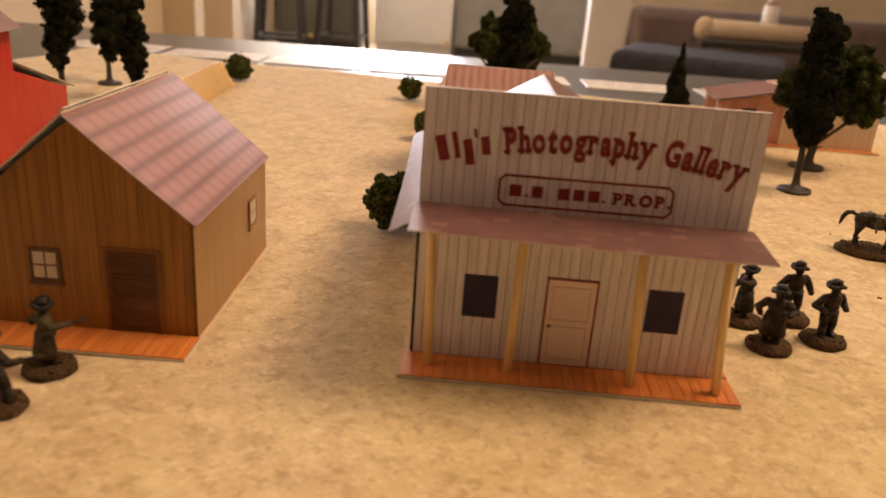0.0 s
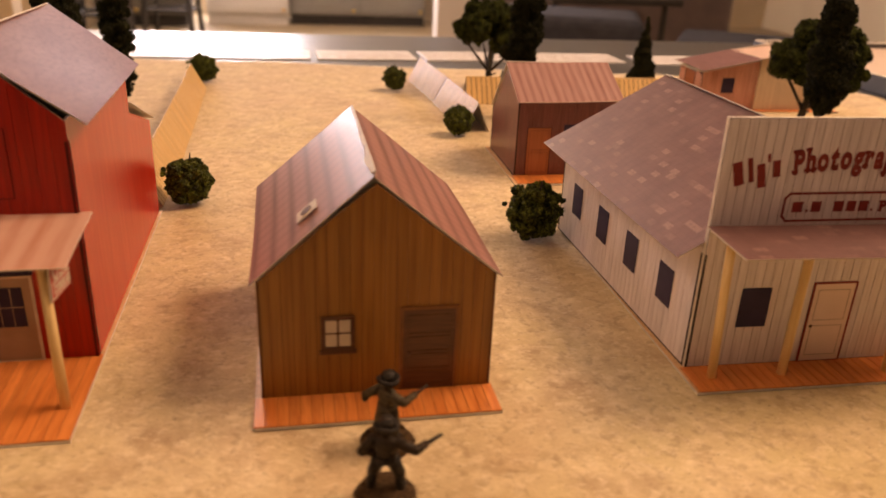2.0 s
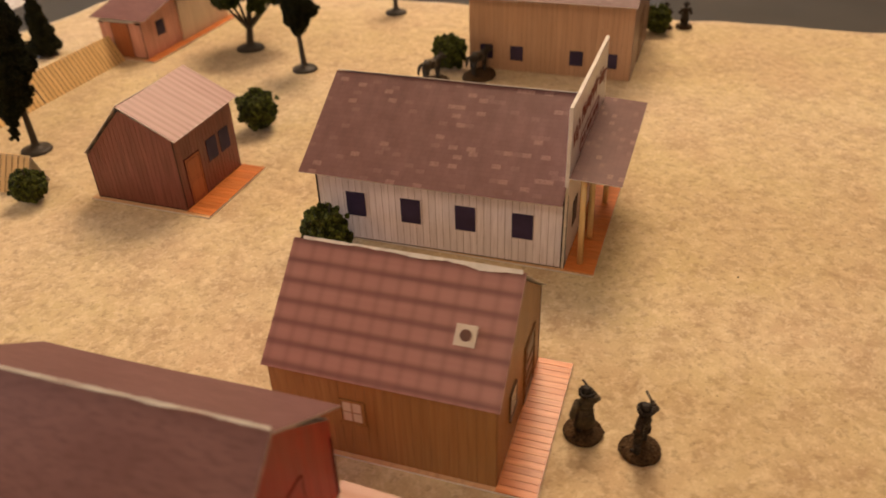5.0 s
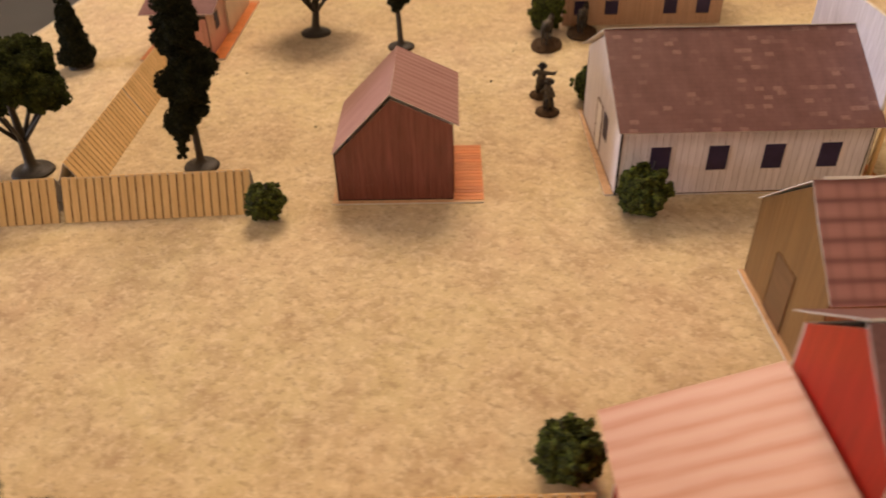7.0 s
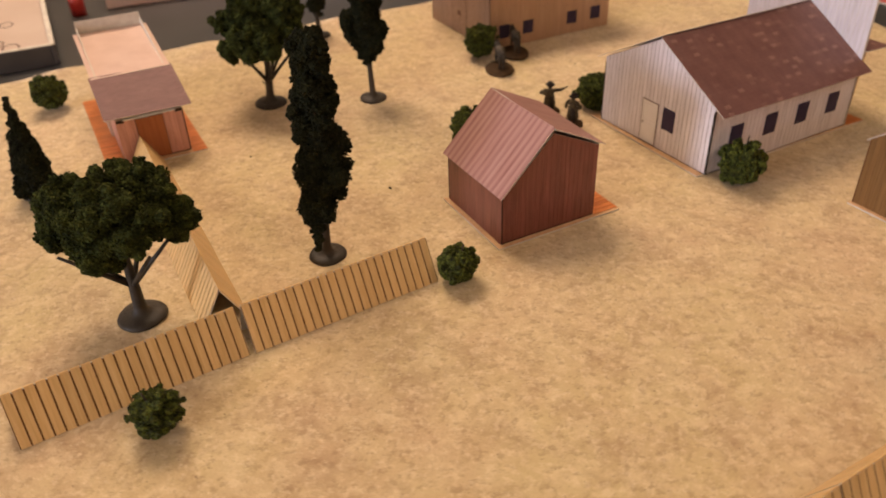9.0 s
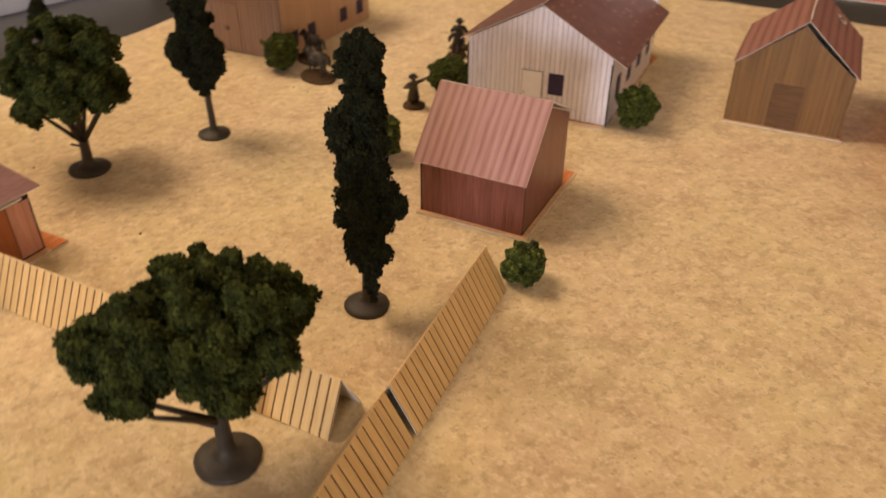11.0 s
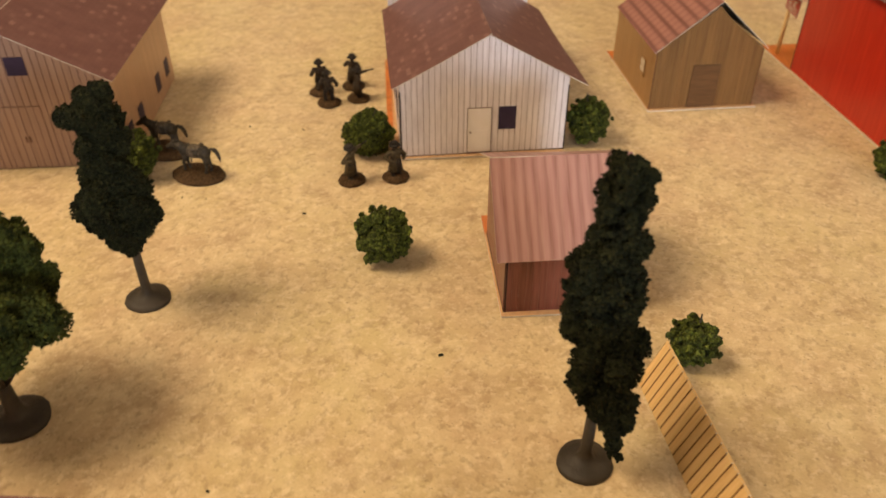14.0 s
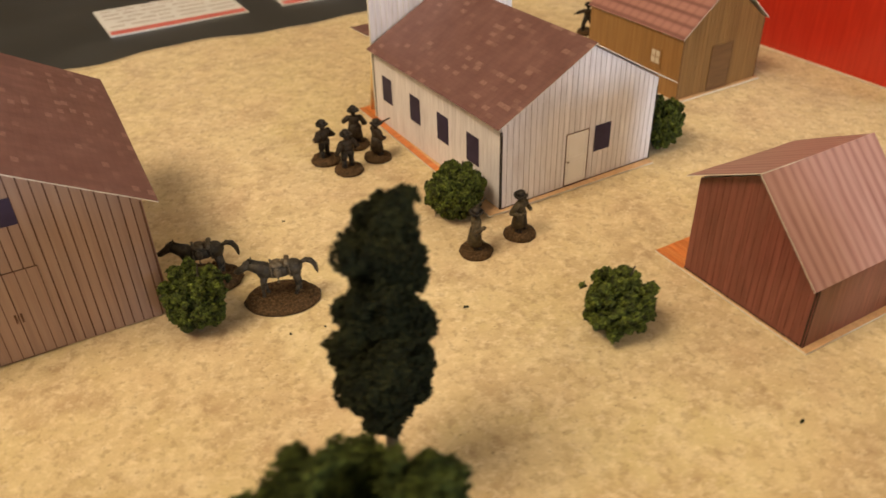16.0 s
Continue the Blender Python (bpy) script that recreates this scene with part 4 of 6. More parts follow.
def red_barn():
    rnd = random.Random(41)
    at = Vector((-0.266, 0.036, 0))
    b = thing("corral_barn", "tall red plank-printed card barn with a porch and rear lean-to", "model building", at, 1.6)
    r = Matrix.Translation(-at)
    x0, x1, y0, y1, y2, z0 = -0.3370, -0.2662, 0.0355, 0.1650, 0.2280, 0.0012
    base = base_card(b, -0.3440 - at.x, -0.0275 - at.y, -0.2645 - at.x, 0.2290 - at.y, M_BASE, "tan base card, orange planks at the porch")
    deck_planks(base, -0.3438 - at.x, -0.0273 - at.y, -0.2647 - at.x, 0.0365 - at.y, 0.0049, rnd)
    w, apex = x1 - x0, -0.3020 - x0
    gable = [(0, 0), (w, 0), (w, 0.1078), (apex + 0.002, 0.1364), (apex - 0.003, 0.1350), (0, 0.0985)]
    f, n = r @ face(x0, y0, z0, "S"), r @ face(x1, y1, z0, "N")
    fw = panel("front_wall", gable, CARD, f, [M_RED_LINE, M_PAPER], b, "dark red plank-printed front with a loft hatch")
    boards("board", gable, 0.0062, 0.00015, 0.0002, Matrix.Identity(4), M_RED, fw, rnd)
    panel("back_wall", [(0.0010, 0), (w - 0.0010, 0), (w - 0.0010, 0.1060), (w - apex, 0.1368), (0.0010, 0.1090)], CARD, n, [M_RED, M_PAPER], b)
    e, wst = r @ face(x1, y0, z0, "E"), r @ face(x0, y1, z0, "W")
    panel("side_wall", rect(0, 0, y1 - y0, 0.1085), CARD, e, [M_RED_SIDE, M_PAPER], b, "bright red printed side")
    panel("side_wall", rect(0, 0, y1 - y0, 0.1055), CARD, wst, [M_RED_SIDE, M_PAPER], b, "bright red printed side")
    # lean-to
    d = y2 - y1
    panel("lean_to_wall", [(0, 0), (d, 0), (d, 0.0625), (0, 0.0820)], CARD, r @ face(x1, y1, z0, "E"), [M_RED_SIDE, M_PAPER], b, "bright red printed side")
    panel("lean_to_wall", [(0, 0), (d, 0), (d, 0.0820), (0, 0.0625)], CARD, r @ face(x0 + 0.0004, y2, z0, "W"), [M_RED_SIDE, M_PAPER], b, "bright red printed side")
    panel("lean_to_wall", rect(0.0014, 0, w - 0.0006, 0.0625), CARD, r @ face(x1, y2, z0, "N"), [M_RED_SIDE, M_PAPER], b, "bright red printed rear")
    roof_plate("lean_to_roof", r @ Vector((-0.2650, 0.2400, 0.0628)), r @ Vector((-0.3420, 0.2400, 0.0628)), r @ Vector((-0.2650, 0.1665, 0.0885)), CARD,
               [M_TIN, M_PAPER], b, "pale rust-pink striped tin-printed roof", 0.0006, 16)
    # black corner strips of the front
    for u in (0.0002, w - 0.0014):
        panel("corner_line", rect(u, 0, u + 0.0012, 0.0995), 0.0003, f @ Matrix.Translation((0, 0, 0.0005)), M_RED_LINE, b)
    panel("corner_line", rect(0.0002, 0, 0.0014, 0.1000), 0.0003, e @ Matrix.Translation((0, 0, 0.0004)), M_RED_LINE, b)
    # loft hatch and its frame
    hatch = panel("loft_hatch", rect(apex - 0.0125, 0.0760, apex + 0.0125, 0.1050), 0.0003, f @ Matrix.Translation((0, 0, 0.0004)), M_RED, b, "dark red double loft hatch")
    part("hatch_frame", outline(apex - 0.0125, 0.0760, apex + 0.0125, 0.1050, 0.00016, -0.0002, 0.0002), M_RED_LINE, hatch)
    bm = bmesh.new()
    box(bm, (apex - 0.00015, 0.0760, -0.0001), (apex + 0.00015, 0.1050, 0.0002))
    part("hatch_joint", bm, M_RED_LINE, hatch)
    bm = bmesh.new()
    box(bm, (apex - 0.0012, 0.0890, -0.0001), (apex + 0.0012, 0.0912, 0.0003))
    part("hatch_latch", bm, M_RED_LINE, hatch)
    # door with a glazed upper half
    door = add_door(b, f, 0.0253, 0.0008, 0.0472, 0.0405, M_DOOR_GREY, M_PANE_WHITE, 0.08, (), 0.0011, "grey-beige door with a dark glazed upper half")
    panel("door_glass", rect(0.0290, 0.0175, 0.0437, 0.0362), 0.0003, Matrix.Translation((0, 0, 0.0003)), M_PANE, door, "dark glazed panes")
    for k in (1, 2):
        bm = bmesh.new()
        box(bm, (0.0290 + k * 0.0049, 0.0175, 0.0003), (0.0293 + k * 0.0049, 0.0362, 0.0005))
        part("glazing_bar", bm, M_DOOR_GREY, door)
    bm = bmesh.new()
    box(bm, (0.0290, 0.0268, 0.0003), (0.0437, 0.0271, 0.0006))
    part("glazing_bar", bm, M_DOOR_GREY, door)
    bm = bmesh.new()
    box(bm, (0.0235, 0.0418, 0.0002), (0.0490, 0.0445, 0.0010))
    part("transom", bm, M_PANE, b, "dark glazed strip over the door").matrix_basis = f
    # main roof
    roof_plate("roof", r @ Vector((-0.2580, 0.0340, 0.1078)), r @ Vector((-0.2582, 0.1665, 0.1098)), r @ Vector((-0.3010, 0.0340, 0.1395)), CARD,
               [M_PLAIN_ROOF, M_PAPER], b, "mauve-brown plain printed roof plate", 0.0007, 18)
    roof_plate("roof", r @ Vector((-0.3450, 0.1665, 0.1030)), r @ Vector((-0.3450, 0.0340, 0.1030)), r @ Vector((-0.3010, 0.1665, 0.1400)), CARD,
               [M_PLAIN_ROOF, M_PAPER], b, "mauve-brown plain printed roof plate", 0.0007, 20)
    part("ridge_crease", scuff(0.0342, 0.1660, 0.0011, 0.0008, rnd), M_PAPER, b, "worn pale paper crease").matrix_basis = r @ Matrix.Translation((-0.3010, 0, 0.1412)) @ Matrix.Rotation(radians(-39.0), 4, "Y")
    # porch
    roof_plate("porch_roof", r @ Vector((-0.3430, -0.0120, 0.0655)), r @ Vector((-0.2610, -0.0120, 0.0660)), r @ Vector((-0.3430, 0.0366, 0.0700)), CARD,
               [M_TIN, M_PAPER], b, "pale rust-pink striped tin-printed porch roof", 0.0006, 22)
    for x in (-0.2712, -0.3330):
        bm = bmesh.new()
        rod(bm, r @ Vector((x, -0.0048, 0.0012)), r @ Vector((x - 0.0005, -0.0035, 0.0656)), 0.0021, 0.0020, 14)
        smooth(part("porch_post", bm, M_POST, b, "pale round wooden porch post"))
    # hanging sign on the porch end
    sm = r @ face(-0.2685, -0.0080, 0.0500, "E") @ Matrix.Rotation(radians(-8.0), 4, "Z")
    plate = panel("hanging_sign", [(0, 0), (0.0262, 0), (0.0258, 0.0180), (0.0004, 0.0146)], 0.0008, sm, [M_RED, M_PAPER], b, "red sign plate with white lettering")
    part("sign_border", outline(0.0010, 0.0010, 0.0250, 0.0064, 0.0005, -0.0001, 0.0002), M_PANE_WHITE, plate)
    for text, size, y in (("O.K.", 0.0095, 0.0074), ("CORRAL", 0.0046, 0.0022)):
        x = 0.0032
        for ch in text:
            lm, a, c = letter_mesh(ch, size, 0.00025)
            ob = part("sign_letter", lm, M_PANE_WHITE, plate, "white painted letter")
            ob.matrix_basis = Matrix.Translation((x - a, y, 0.0002))
            x += (c - a) + size * 0.11


red_barn()


def tan_barn():
    rnd = random.Random(51)
    at = Vector((0.427, 0.088, 0))
    b = thing("barn", "big tan board-printed card barn with a mauve shingled roof", "model building", at)
    r = Matrix.Translation(-at)
    x0, x1, y0, y1, z0 = 0.3510, 0.4975, 0.0040, 0.1770, 0.0003
    w, d = x1 - x0, y1 - y0
    gable = [(0, 0), (w, 0), (w, 0.0765), (w / 2, 0.1175), (0, 0.0765)]
    s, n = r @ face(x0, y0, z0, "S"), r @ face(x1, y1, z0, "N")
    wst, e = r @ face(x0, y1, z0, "W"), r @ face(x1, y0, z0, "E")
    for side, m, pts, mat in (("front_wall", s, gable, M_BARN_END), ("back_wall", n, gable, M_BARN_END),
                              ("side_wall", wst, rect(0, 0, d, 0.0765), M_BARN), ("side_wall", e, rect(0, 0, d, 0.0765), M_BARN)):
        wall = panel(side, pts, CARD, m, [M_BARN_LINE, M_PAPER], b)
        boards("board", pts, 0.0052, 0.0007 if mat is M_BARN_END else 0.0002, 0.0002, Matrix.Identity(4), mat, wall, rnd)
    for m, u in ((n, 0.0002), (n, w - 0.0014), (s, 0.0002), (s, w - 0.0014)):
        panel("corner_line", rect(u, 0, u + 0.0010, 0.0738), 0.0003, m @ Matrix.Translation((0, 0, 0.0004)), M_INK_BROWN, b)
    for yc in (0.1580, 0.1245, 0.0603, 0.0248):
        add_window(b, wst, y1 - yc - 0.0072, 0.0118, y1 - yc + 0.0072, 0.0275, M_PANE)
    for m in (n, s):
        add_window(b, m, w - 0.0722 if m is n else 0.0680, 0.0790, w - 0.0575 if m is n else 0.0820, 0.0935, M_PANE)
        for k in (0, 1):
            u = w / 2 - 0.0165 + k * 0.0167
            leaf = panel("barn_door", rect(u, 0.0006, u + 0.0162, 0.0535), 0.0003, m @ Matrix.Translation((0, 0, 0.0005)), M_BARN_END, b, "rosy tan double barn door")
            part("door_frame", outline(u, 0.0006, u + 0.0162, 0.0535, 0.0003, -0.0003, 0.0002), M_BARN_LINE, leaf)
            for j in (1, 2):
                bm = bmesh.new()
                box(bm, (u + j * 0.0054, 0.0008, -0.0001), (u + j * 0.0054 + 0.0004, 0.0533, 0.0001))
                part("door_joint", bm, M_BARN_LINE, leaf)
            bm = bmesh.new()
            hu = u + (0.0145 if k == 0 else 0.0008)
            box(bm, (hu, 0.0235, 0), (hu + 0.0009, 0.0285, 0.0008))
            part("door_handle", bm, M_INK_BROWN, leaf, "small dark upright handle")
    roof_plate("roof", r @ Vector((0.3440, 0.1890, 0.0772)), r @ Vector((0.3400, 0.0010, 0.0795)), r @ Vector((0.4250, 0.1890, 0.1212)), CARD,
               [M_SHINGLE, M_PAPER], b, "mauve-brown shingle-printed roof plate", 0.0009, 24)
    roof_plate("roof", r @ Vector((0.5090, 0.0010, 0.0772)), r @ Vector((0.5090, 0.1890, 0.0772)), r @ Vector((0.4250, 0.0010, 0.1212)), CARD,
               [M_SHINGLE, M_PAPER], b, "mauve-brown shingle-printed roof plate", 0.0009, 26)


tan_barn()


def pink_house():
    rnd = random.Random(61)
    at = Vector((0.36, 0.573, 0))
    p = thing("pink_house", "small pink plank-printed card house with a pale annex roof", "model building", at + Vector((0.004, 0.005, 0)))
    r = Matrix.Translation(-at)
    z0 = 0.0012
    base = base_card(p, 0.2675 - at.x, 0.5300 - at.y, 0.4480 - at.x, 0.6190 - at.y, M_BASE, "tan base card, orange planks at the porch")
    deck_planks(base, 0.2677 - at.x, 0.5302 - at.y, 0.4478 - at.x, 0.5432 - at.y, 0.0046, rnd)
    deck_planks(base, 0.2677 - at.x, 0.6030 - at.y, 0.4478 - at.x, 0.6188 - at.y, 0.0046, rnd)
    x0, xm, x1, y0, y1 = 0.2745, 0.3430, 0.4440, 0.5436, 0.6020
    d = y1 - y0
    wst = r @ face(x0, y1, z0, "W")
    annex = panel("annex_front", rect(0, 0, d, 0.0425), CARD, wst, [M_PINK_LINE, M_PAPER], p, "pink plank-printed front")
    boards("board", rect(0, 0, d, 0.0425), 0.0062, 0.00022, 0.0002, Matrix.Identity(4), M_PINK, annex, rnd)
    add_door(p, wst, 0.0165, 0.0008, 0.0400, 0.0405, M_DOOR_RUST, M_INK_BROWN, None, (), 0.0006, "rust-orange plank door")
    # first two strips paint the shade of the eave-end gaps; then bottom and corner lines
    for u0, v0, u1, v1 in ((0.0002, 0.0396, 0.0070, 0.0424), (d - 0.0075, 0.0396, d - 0.0002, 0.0424), (0, 0, d, 0.0009), (d - 0.0010, 0.0010, d - 0.0001, 0.0394)):
        panel("dark_line", rect(u0, v0, u1, v1), 0.0003, wst @ Matrix.Translation((0, 0, 0.0004)), M_BLACK_LINE, p)
    L = xm - x0
    for m, pts in ((r @ face(x0, y0, z0, "S"), [(0, 0), (L, 0), (L, 0.0560), (0, 0.0425)]), (r @ face(xm, y1, z0, "N"), [(0, 0), (L, 0), (L, 0.0425), (0, 0.0560)])):
        wall = panel("annex_side", pts, CARD, m, [M_PINK_LINE, M_PAPER], p, "pink plank-printed side")
        boards("board", pts, 0.0060, 0.0002, 0.0002, Matrix.Identity(4), M_PINK, wall, rnd)
    add_window(p, r @ face(x0, y0, z0, "S"), 0.0250, 0.0195, 0.0400, 0.0365, M_PANE)
    bm = bmesh.new()
    box(bm, (x0 - 0.0042 - at.x, y0 + 0.0070 - at.y, 0.0438), (x0 - 0.0006 - at.x, y1 - 0.0060 - at.y, 0.0448))
    part("eave_board", bm, M_PAPER, p, "white card strip under the eave")
    roof_plate("annex_roof", r @ Vector((0.2705, 0.6110, 0.0470)), r @ Vector((0.2705, 0.5350, 0.0470)), r @ Vector((0.3440, 0.6110, 0.0618)), CARD,
               [M_PLAIN_ROOF, M_PAPER], p, "mauve printed lean-to roof", 0.0004, 28)
    # main body with a low parapet at the back
    W = x1 - xm
    for side, m, pts in (("side_wall", face(xm, y0 - 0.0025, z0, "S"), [(0, 0), (W, 0), (W, 0.0800), (0, 0.0605)]), ("side_wall", face(x1, y1 + 0.0025, z0, "N"), [(0, 0), (W, 0), (W, 0.0605), (0, 0.0800)]),
                         ("front_wall", face(xm, y1 + 0.0025, z0, "W"), rect(0, 0, d + 0.005, 0.0590)), ("back_wall", face(x1, y0 - 0.0025, z0, "E"), rect(0, 0, d + 0.005, 0.0850))):
        wall = panel(side, pts, CARD, r @ m, [M_BARN_LINE, M_PAPER], p, "pale tan board-printed wall")
        boards("board", pts, 0.0060, 0.0002, 0.0002, Matrix.Identity(4), M_PALE, wall, rnd)
    roof_plate("main_roof", r @ Vector((0.3400, y1 + 0.0070, 0.0612)), r @ Vector((0.3400, y0 - 0.0070, 0.0612)), r @ Vector((0.4425, y1 + 0.0070, 0.0740)), CARD,
               [M_PINK_ROOF, M_PAPER], p, "pale pink printed roof", 0.0003, 30)


pink_house()


# ---- fences ----
def fence_unit(x, y, z, turn, length, label, near=0.0155):
    """A folded card fence: two printed leaves that lean together at the top."""
    f = thing("fence", label, "fence", (x, y, z), turn, "folded card fences")
    rnd = random.Random(int(length * 1e4) + int(abs(x) * 1e3) + int(abs(y) * 1e3))
    h, far = 0.0285, 0.0155
    n = round(length / 0.0060)
    for side, half in ((1, near), (-1, far)):
        rise = math.hypot(h, half)
        if side > 0:
            m = slope((0, -half, 0), (length, -half, 0), (0, 0, h))[0]
        else:
            m = slope((length, half, 0), (0, half, 0), (length, 0, h))[0]
        leaf = panel("fence_leaf", rect(0, 0, length, rise), 0.0006, m, [M_FENCE_LINE, M_PAPER], f, "folded card leaf with printed slats")
        for i in range(n):
            a, b = length * i / n, length * (i + 1) / n
            panel("slat", rect(a + 0.00054, 0, b - 0.00054, rise + rnd.uniform(-0.0002, 0.0001)), 0.0003, Matrix.Translation((0, 0, 0.0003)), M_FENCE, leaf)
    bm = bmesh.new()
    for i in range(n):
        a, b = length * i / n, length * (i + 1) / n
        rod(bm, (a + 0.0004, 0, h + 0.0001), (b - 0.0004, 0, h + 0.0001), 0.0005, 0.0005, 6)
    part("top_fold", bm, M_FENCE, f, "pale worn fold of the card")


FENCE_LABEL = "tan slat-printed folded card fence on the cloth"
for x, y, turn, length, near in ((-0.0058, 0.4468, 93.5, 0.1355, 0.0122), (-0.0138, 0.5862, 95.2, 0.1350, 0.0155), (0.0085, 0.5895, 0.3, 0.1310, 0.0155), (0.1408, 0.5903, 0.3, 0.1300, 0.0155),
                           (-0.2865, 0.2395, 91.5, 0.1365, 0.0155), (-0.2905, 0.3770, 92.3, 0.1365, 0.0155), (-0.2962, 0.5143, 92.8, 0.1365, 0.0155)):
    fence_unit(x, y, 0.0, turn, length, FENCE_LABEL, near)


# ---- trees and bushes ----
OCTA = np.array([(1, 0, 0), (-1, 0, 0), (0, 1, 0), (0, -1, 0), (0, 0, 1), (0, 0, -1)], float)
OCTA_F = np.array([(0, 2, 4), (2, 1, 4), (1, 3, 4), (3, 0, 4), (2, 0, 5), (1, 2, 5), (3, 1, 5), (0, 3, 5)])


def foliage(name, lobes, crumb, count, seed, mat, parent, label=""):
    """Foam foliage: a dark body of lumps with a skin of many small crumbs. lobes: rows of x, y, z, radius."""
    rng = np.random.default_rng(seed)
    lobes = np.array(lobes, float)
    verts, faces, base = [], [], 0
    ico = bmesh.new()
    bmesh.ops.create_icosphere(ico, subdivisions=2, radius=1.0)
    iv = np.array([v.co[:] for v in ico.verts])
    fi = np.array([[v.index for v in f.verts] for f in ico.faces])
    ico.free()
    for x, y, z, r in lobes:
        k = 0.80 + 0.22 * rng.random((len(iv), 1))
        verts.append(iv * k * r * 0.86 + (x, y, z))
        faces.append(fi + base)
        base += len(iv)
    # crumbs on the outer skin of the union of lobes
    area = lobes[:, 3] ** 2
    pick = rng.choice(len(lobes), count * 3, p=area / area.sum())
    d = rng.normal(size=(count * 3, 3))
    d /= np.linalg.norm(d, axis=1, keepdims=True)
    depth = 0.84 + 0.26 * rng.random((count * 3, 1)) ** 1.5
    pts = lobes[pick, :3] + d * lobes[pick, 3:4] * depth
    dist = np.linalg.norm(pts[:, None, :] - lobes[None, :, :3], axis=2) / lobes[None, :, 3]
    dist[np.arange(len(pts)), pick] = 9
    keep = dist.min(axis=1) > 0.84
    pts, d = pts[keep][:count], d[keep][:count]
    n = len(pts)
    size = crumb * (0.55 + 1.0 * rng.random((n, 1, 1)) ** 1.6)
    shape = OCTA[None] * size * (0.6 + 0.8 * rng.random((n, 6, 1))) + size * 0.25 * rng.normal(size=(n, 6, 3))
    q = rng.normal(size=(n, 3, 3))
    q = np.linalg.qr(q)[0]
    shape = np.einsum("nij,nkj->nki", q, shape) + pts[:, None, :]
    verts.append(shape.reshape(-1, 3))
    faces.append((OCTA_F[None] + (np.arange(n) * 6)[:, None, None] + base).reshape(-1, 3))
    me = bpy.data.meshes.new(name)
    me.from_pydata(np.concatenate(verts).tolist(), [], np.concatenate(faces).tolist())
    me.materials.append(mat)
    ob = new(name, me)
    ob.parent = parent
    return tagged(ob, label)


def trunk_bm(height, r0, r1, base_r, rnd, limbs=()):
    bm = bmesh.new()
    seg = 18
    # flat round foot with a rounded rim
    prof = [(base_r, 0.0), (base_r * 1.01, 0.0010), (base_r * 0.95, 0.0026), (base_r * 0.70, 0.0034), (r0 * 1.9, 0.0042), (r0 * 1.15, 0.0070), (r0, 0.0110)]
    k = 6
    for i in range(1, k + 1):
        t = i / k
        prof.append((r0 + (r1 - r0) * t, 0.0110 + (height - 0.0110) * t))
    rings = []
    bend = [rnd.uniform(-1, 1) * 0.0012 for _ in range(2)]
    for r, z in prof:
        s = max(0.0, (z - 0.011)) / max(0.001, height)
        rings.append([bm.verts.new((r * math.cos(a) * (1 + 0.05 * math.sin(3 * a + z * 300)) + bend[0] * math.sin(s * 4), r * math.sin(a) + bend[1] * math.sin(s * 3), z))
                      for a in (2 * math.pi * j / seg for j in range(seg))])
    for a, b in zip(rings, rings[1:]):
        for j in range(seg):
            bm.faces.new((a[j], a[(j + 1) % seg], b[(j + 1) % seg], b[j]))
    bm.faces.new(rings[0][::-1])
    bm.faces.new(rings[-1])
    for a, b, ra, rb in limbs:
        rod(bm, a, b, ra, rb, 8)
    return bm


def leaned(bm, lean, height):
    for v in bm.verts:
        k = max(0.0, v.co.z - 0.004) / height
        v.co.x += lean[0] * k
        v.co.y += lean[1] * k
    return bm


POPLAR_TALL = ((0.0, 0.30), (0.10, 0.66), (0.25, 0.95), (0.40, 1.0), (0.50, 0.90), (0.60, 0.84), (0.70, 0.78), (0.78, 0.56), (0.86, 0.58), (0.94, 0.58), (1.0, 0.34))
POPLAR_RAGGED = ((0.0, 0.12), (0.08, 0.24), (0.14, 0.34), (0.18, 0.64), (0.25, 0.80), (0.33, 0.87), (0.42, 0.94), (0.50, 0.90), (0.58, 0.84), (0.67, 0.87), (0.75, 0.68), (0.83, 0.62), (0.92, 0.70), (1.0, 0.40))
RAGGED_SWAY = ((-0.011, 0.010), (-0.008, 0.008), (-0.003, -0.003), (0.0, -0.005), (-0.001, -0.004), (0.0005, -0.006), (0.001, -0.005), (-0.002, -0.005))
POPLAR_SKIRTED = ((0.0, 0.34), (0.08, 0.54), (0.17, 0.76), (0.25, 0.93), (0.33, 0.98), (0.42, 0.86), (0.50, 0.77), (0.58, 0.69), (0.67, 0.62), (0.75, 0.66), (0.83, 0.74), (0.92, 0.60), (1.0, 0.26))
SKIRTED_SWAY = ((0.001, 0.002), (0.0022, -0.001), (0.001, -0.002), (-0.001, 0.003), (0.0, 0.005), (-0.0015, 0.0055), (-0.004, 0.0055), (-0.008, 0.008))
POPLAR_CONE = ((0.0, 0.40), (0.08, 0.56), (0.15, 0.86), (0.26, 1.0), (0.36, 0.90), (0.48, 0.78), (0.60, 0.70), (0.72, 0.62), (0.86, 0.50), (0.95, 0.36), (1.0, 0.16))


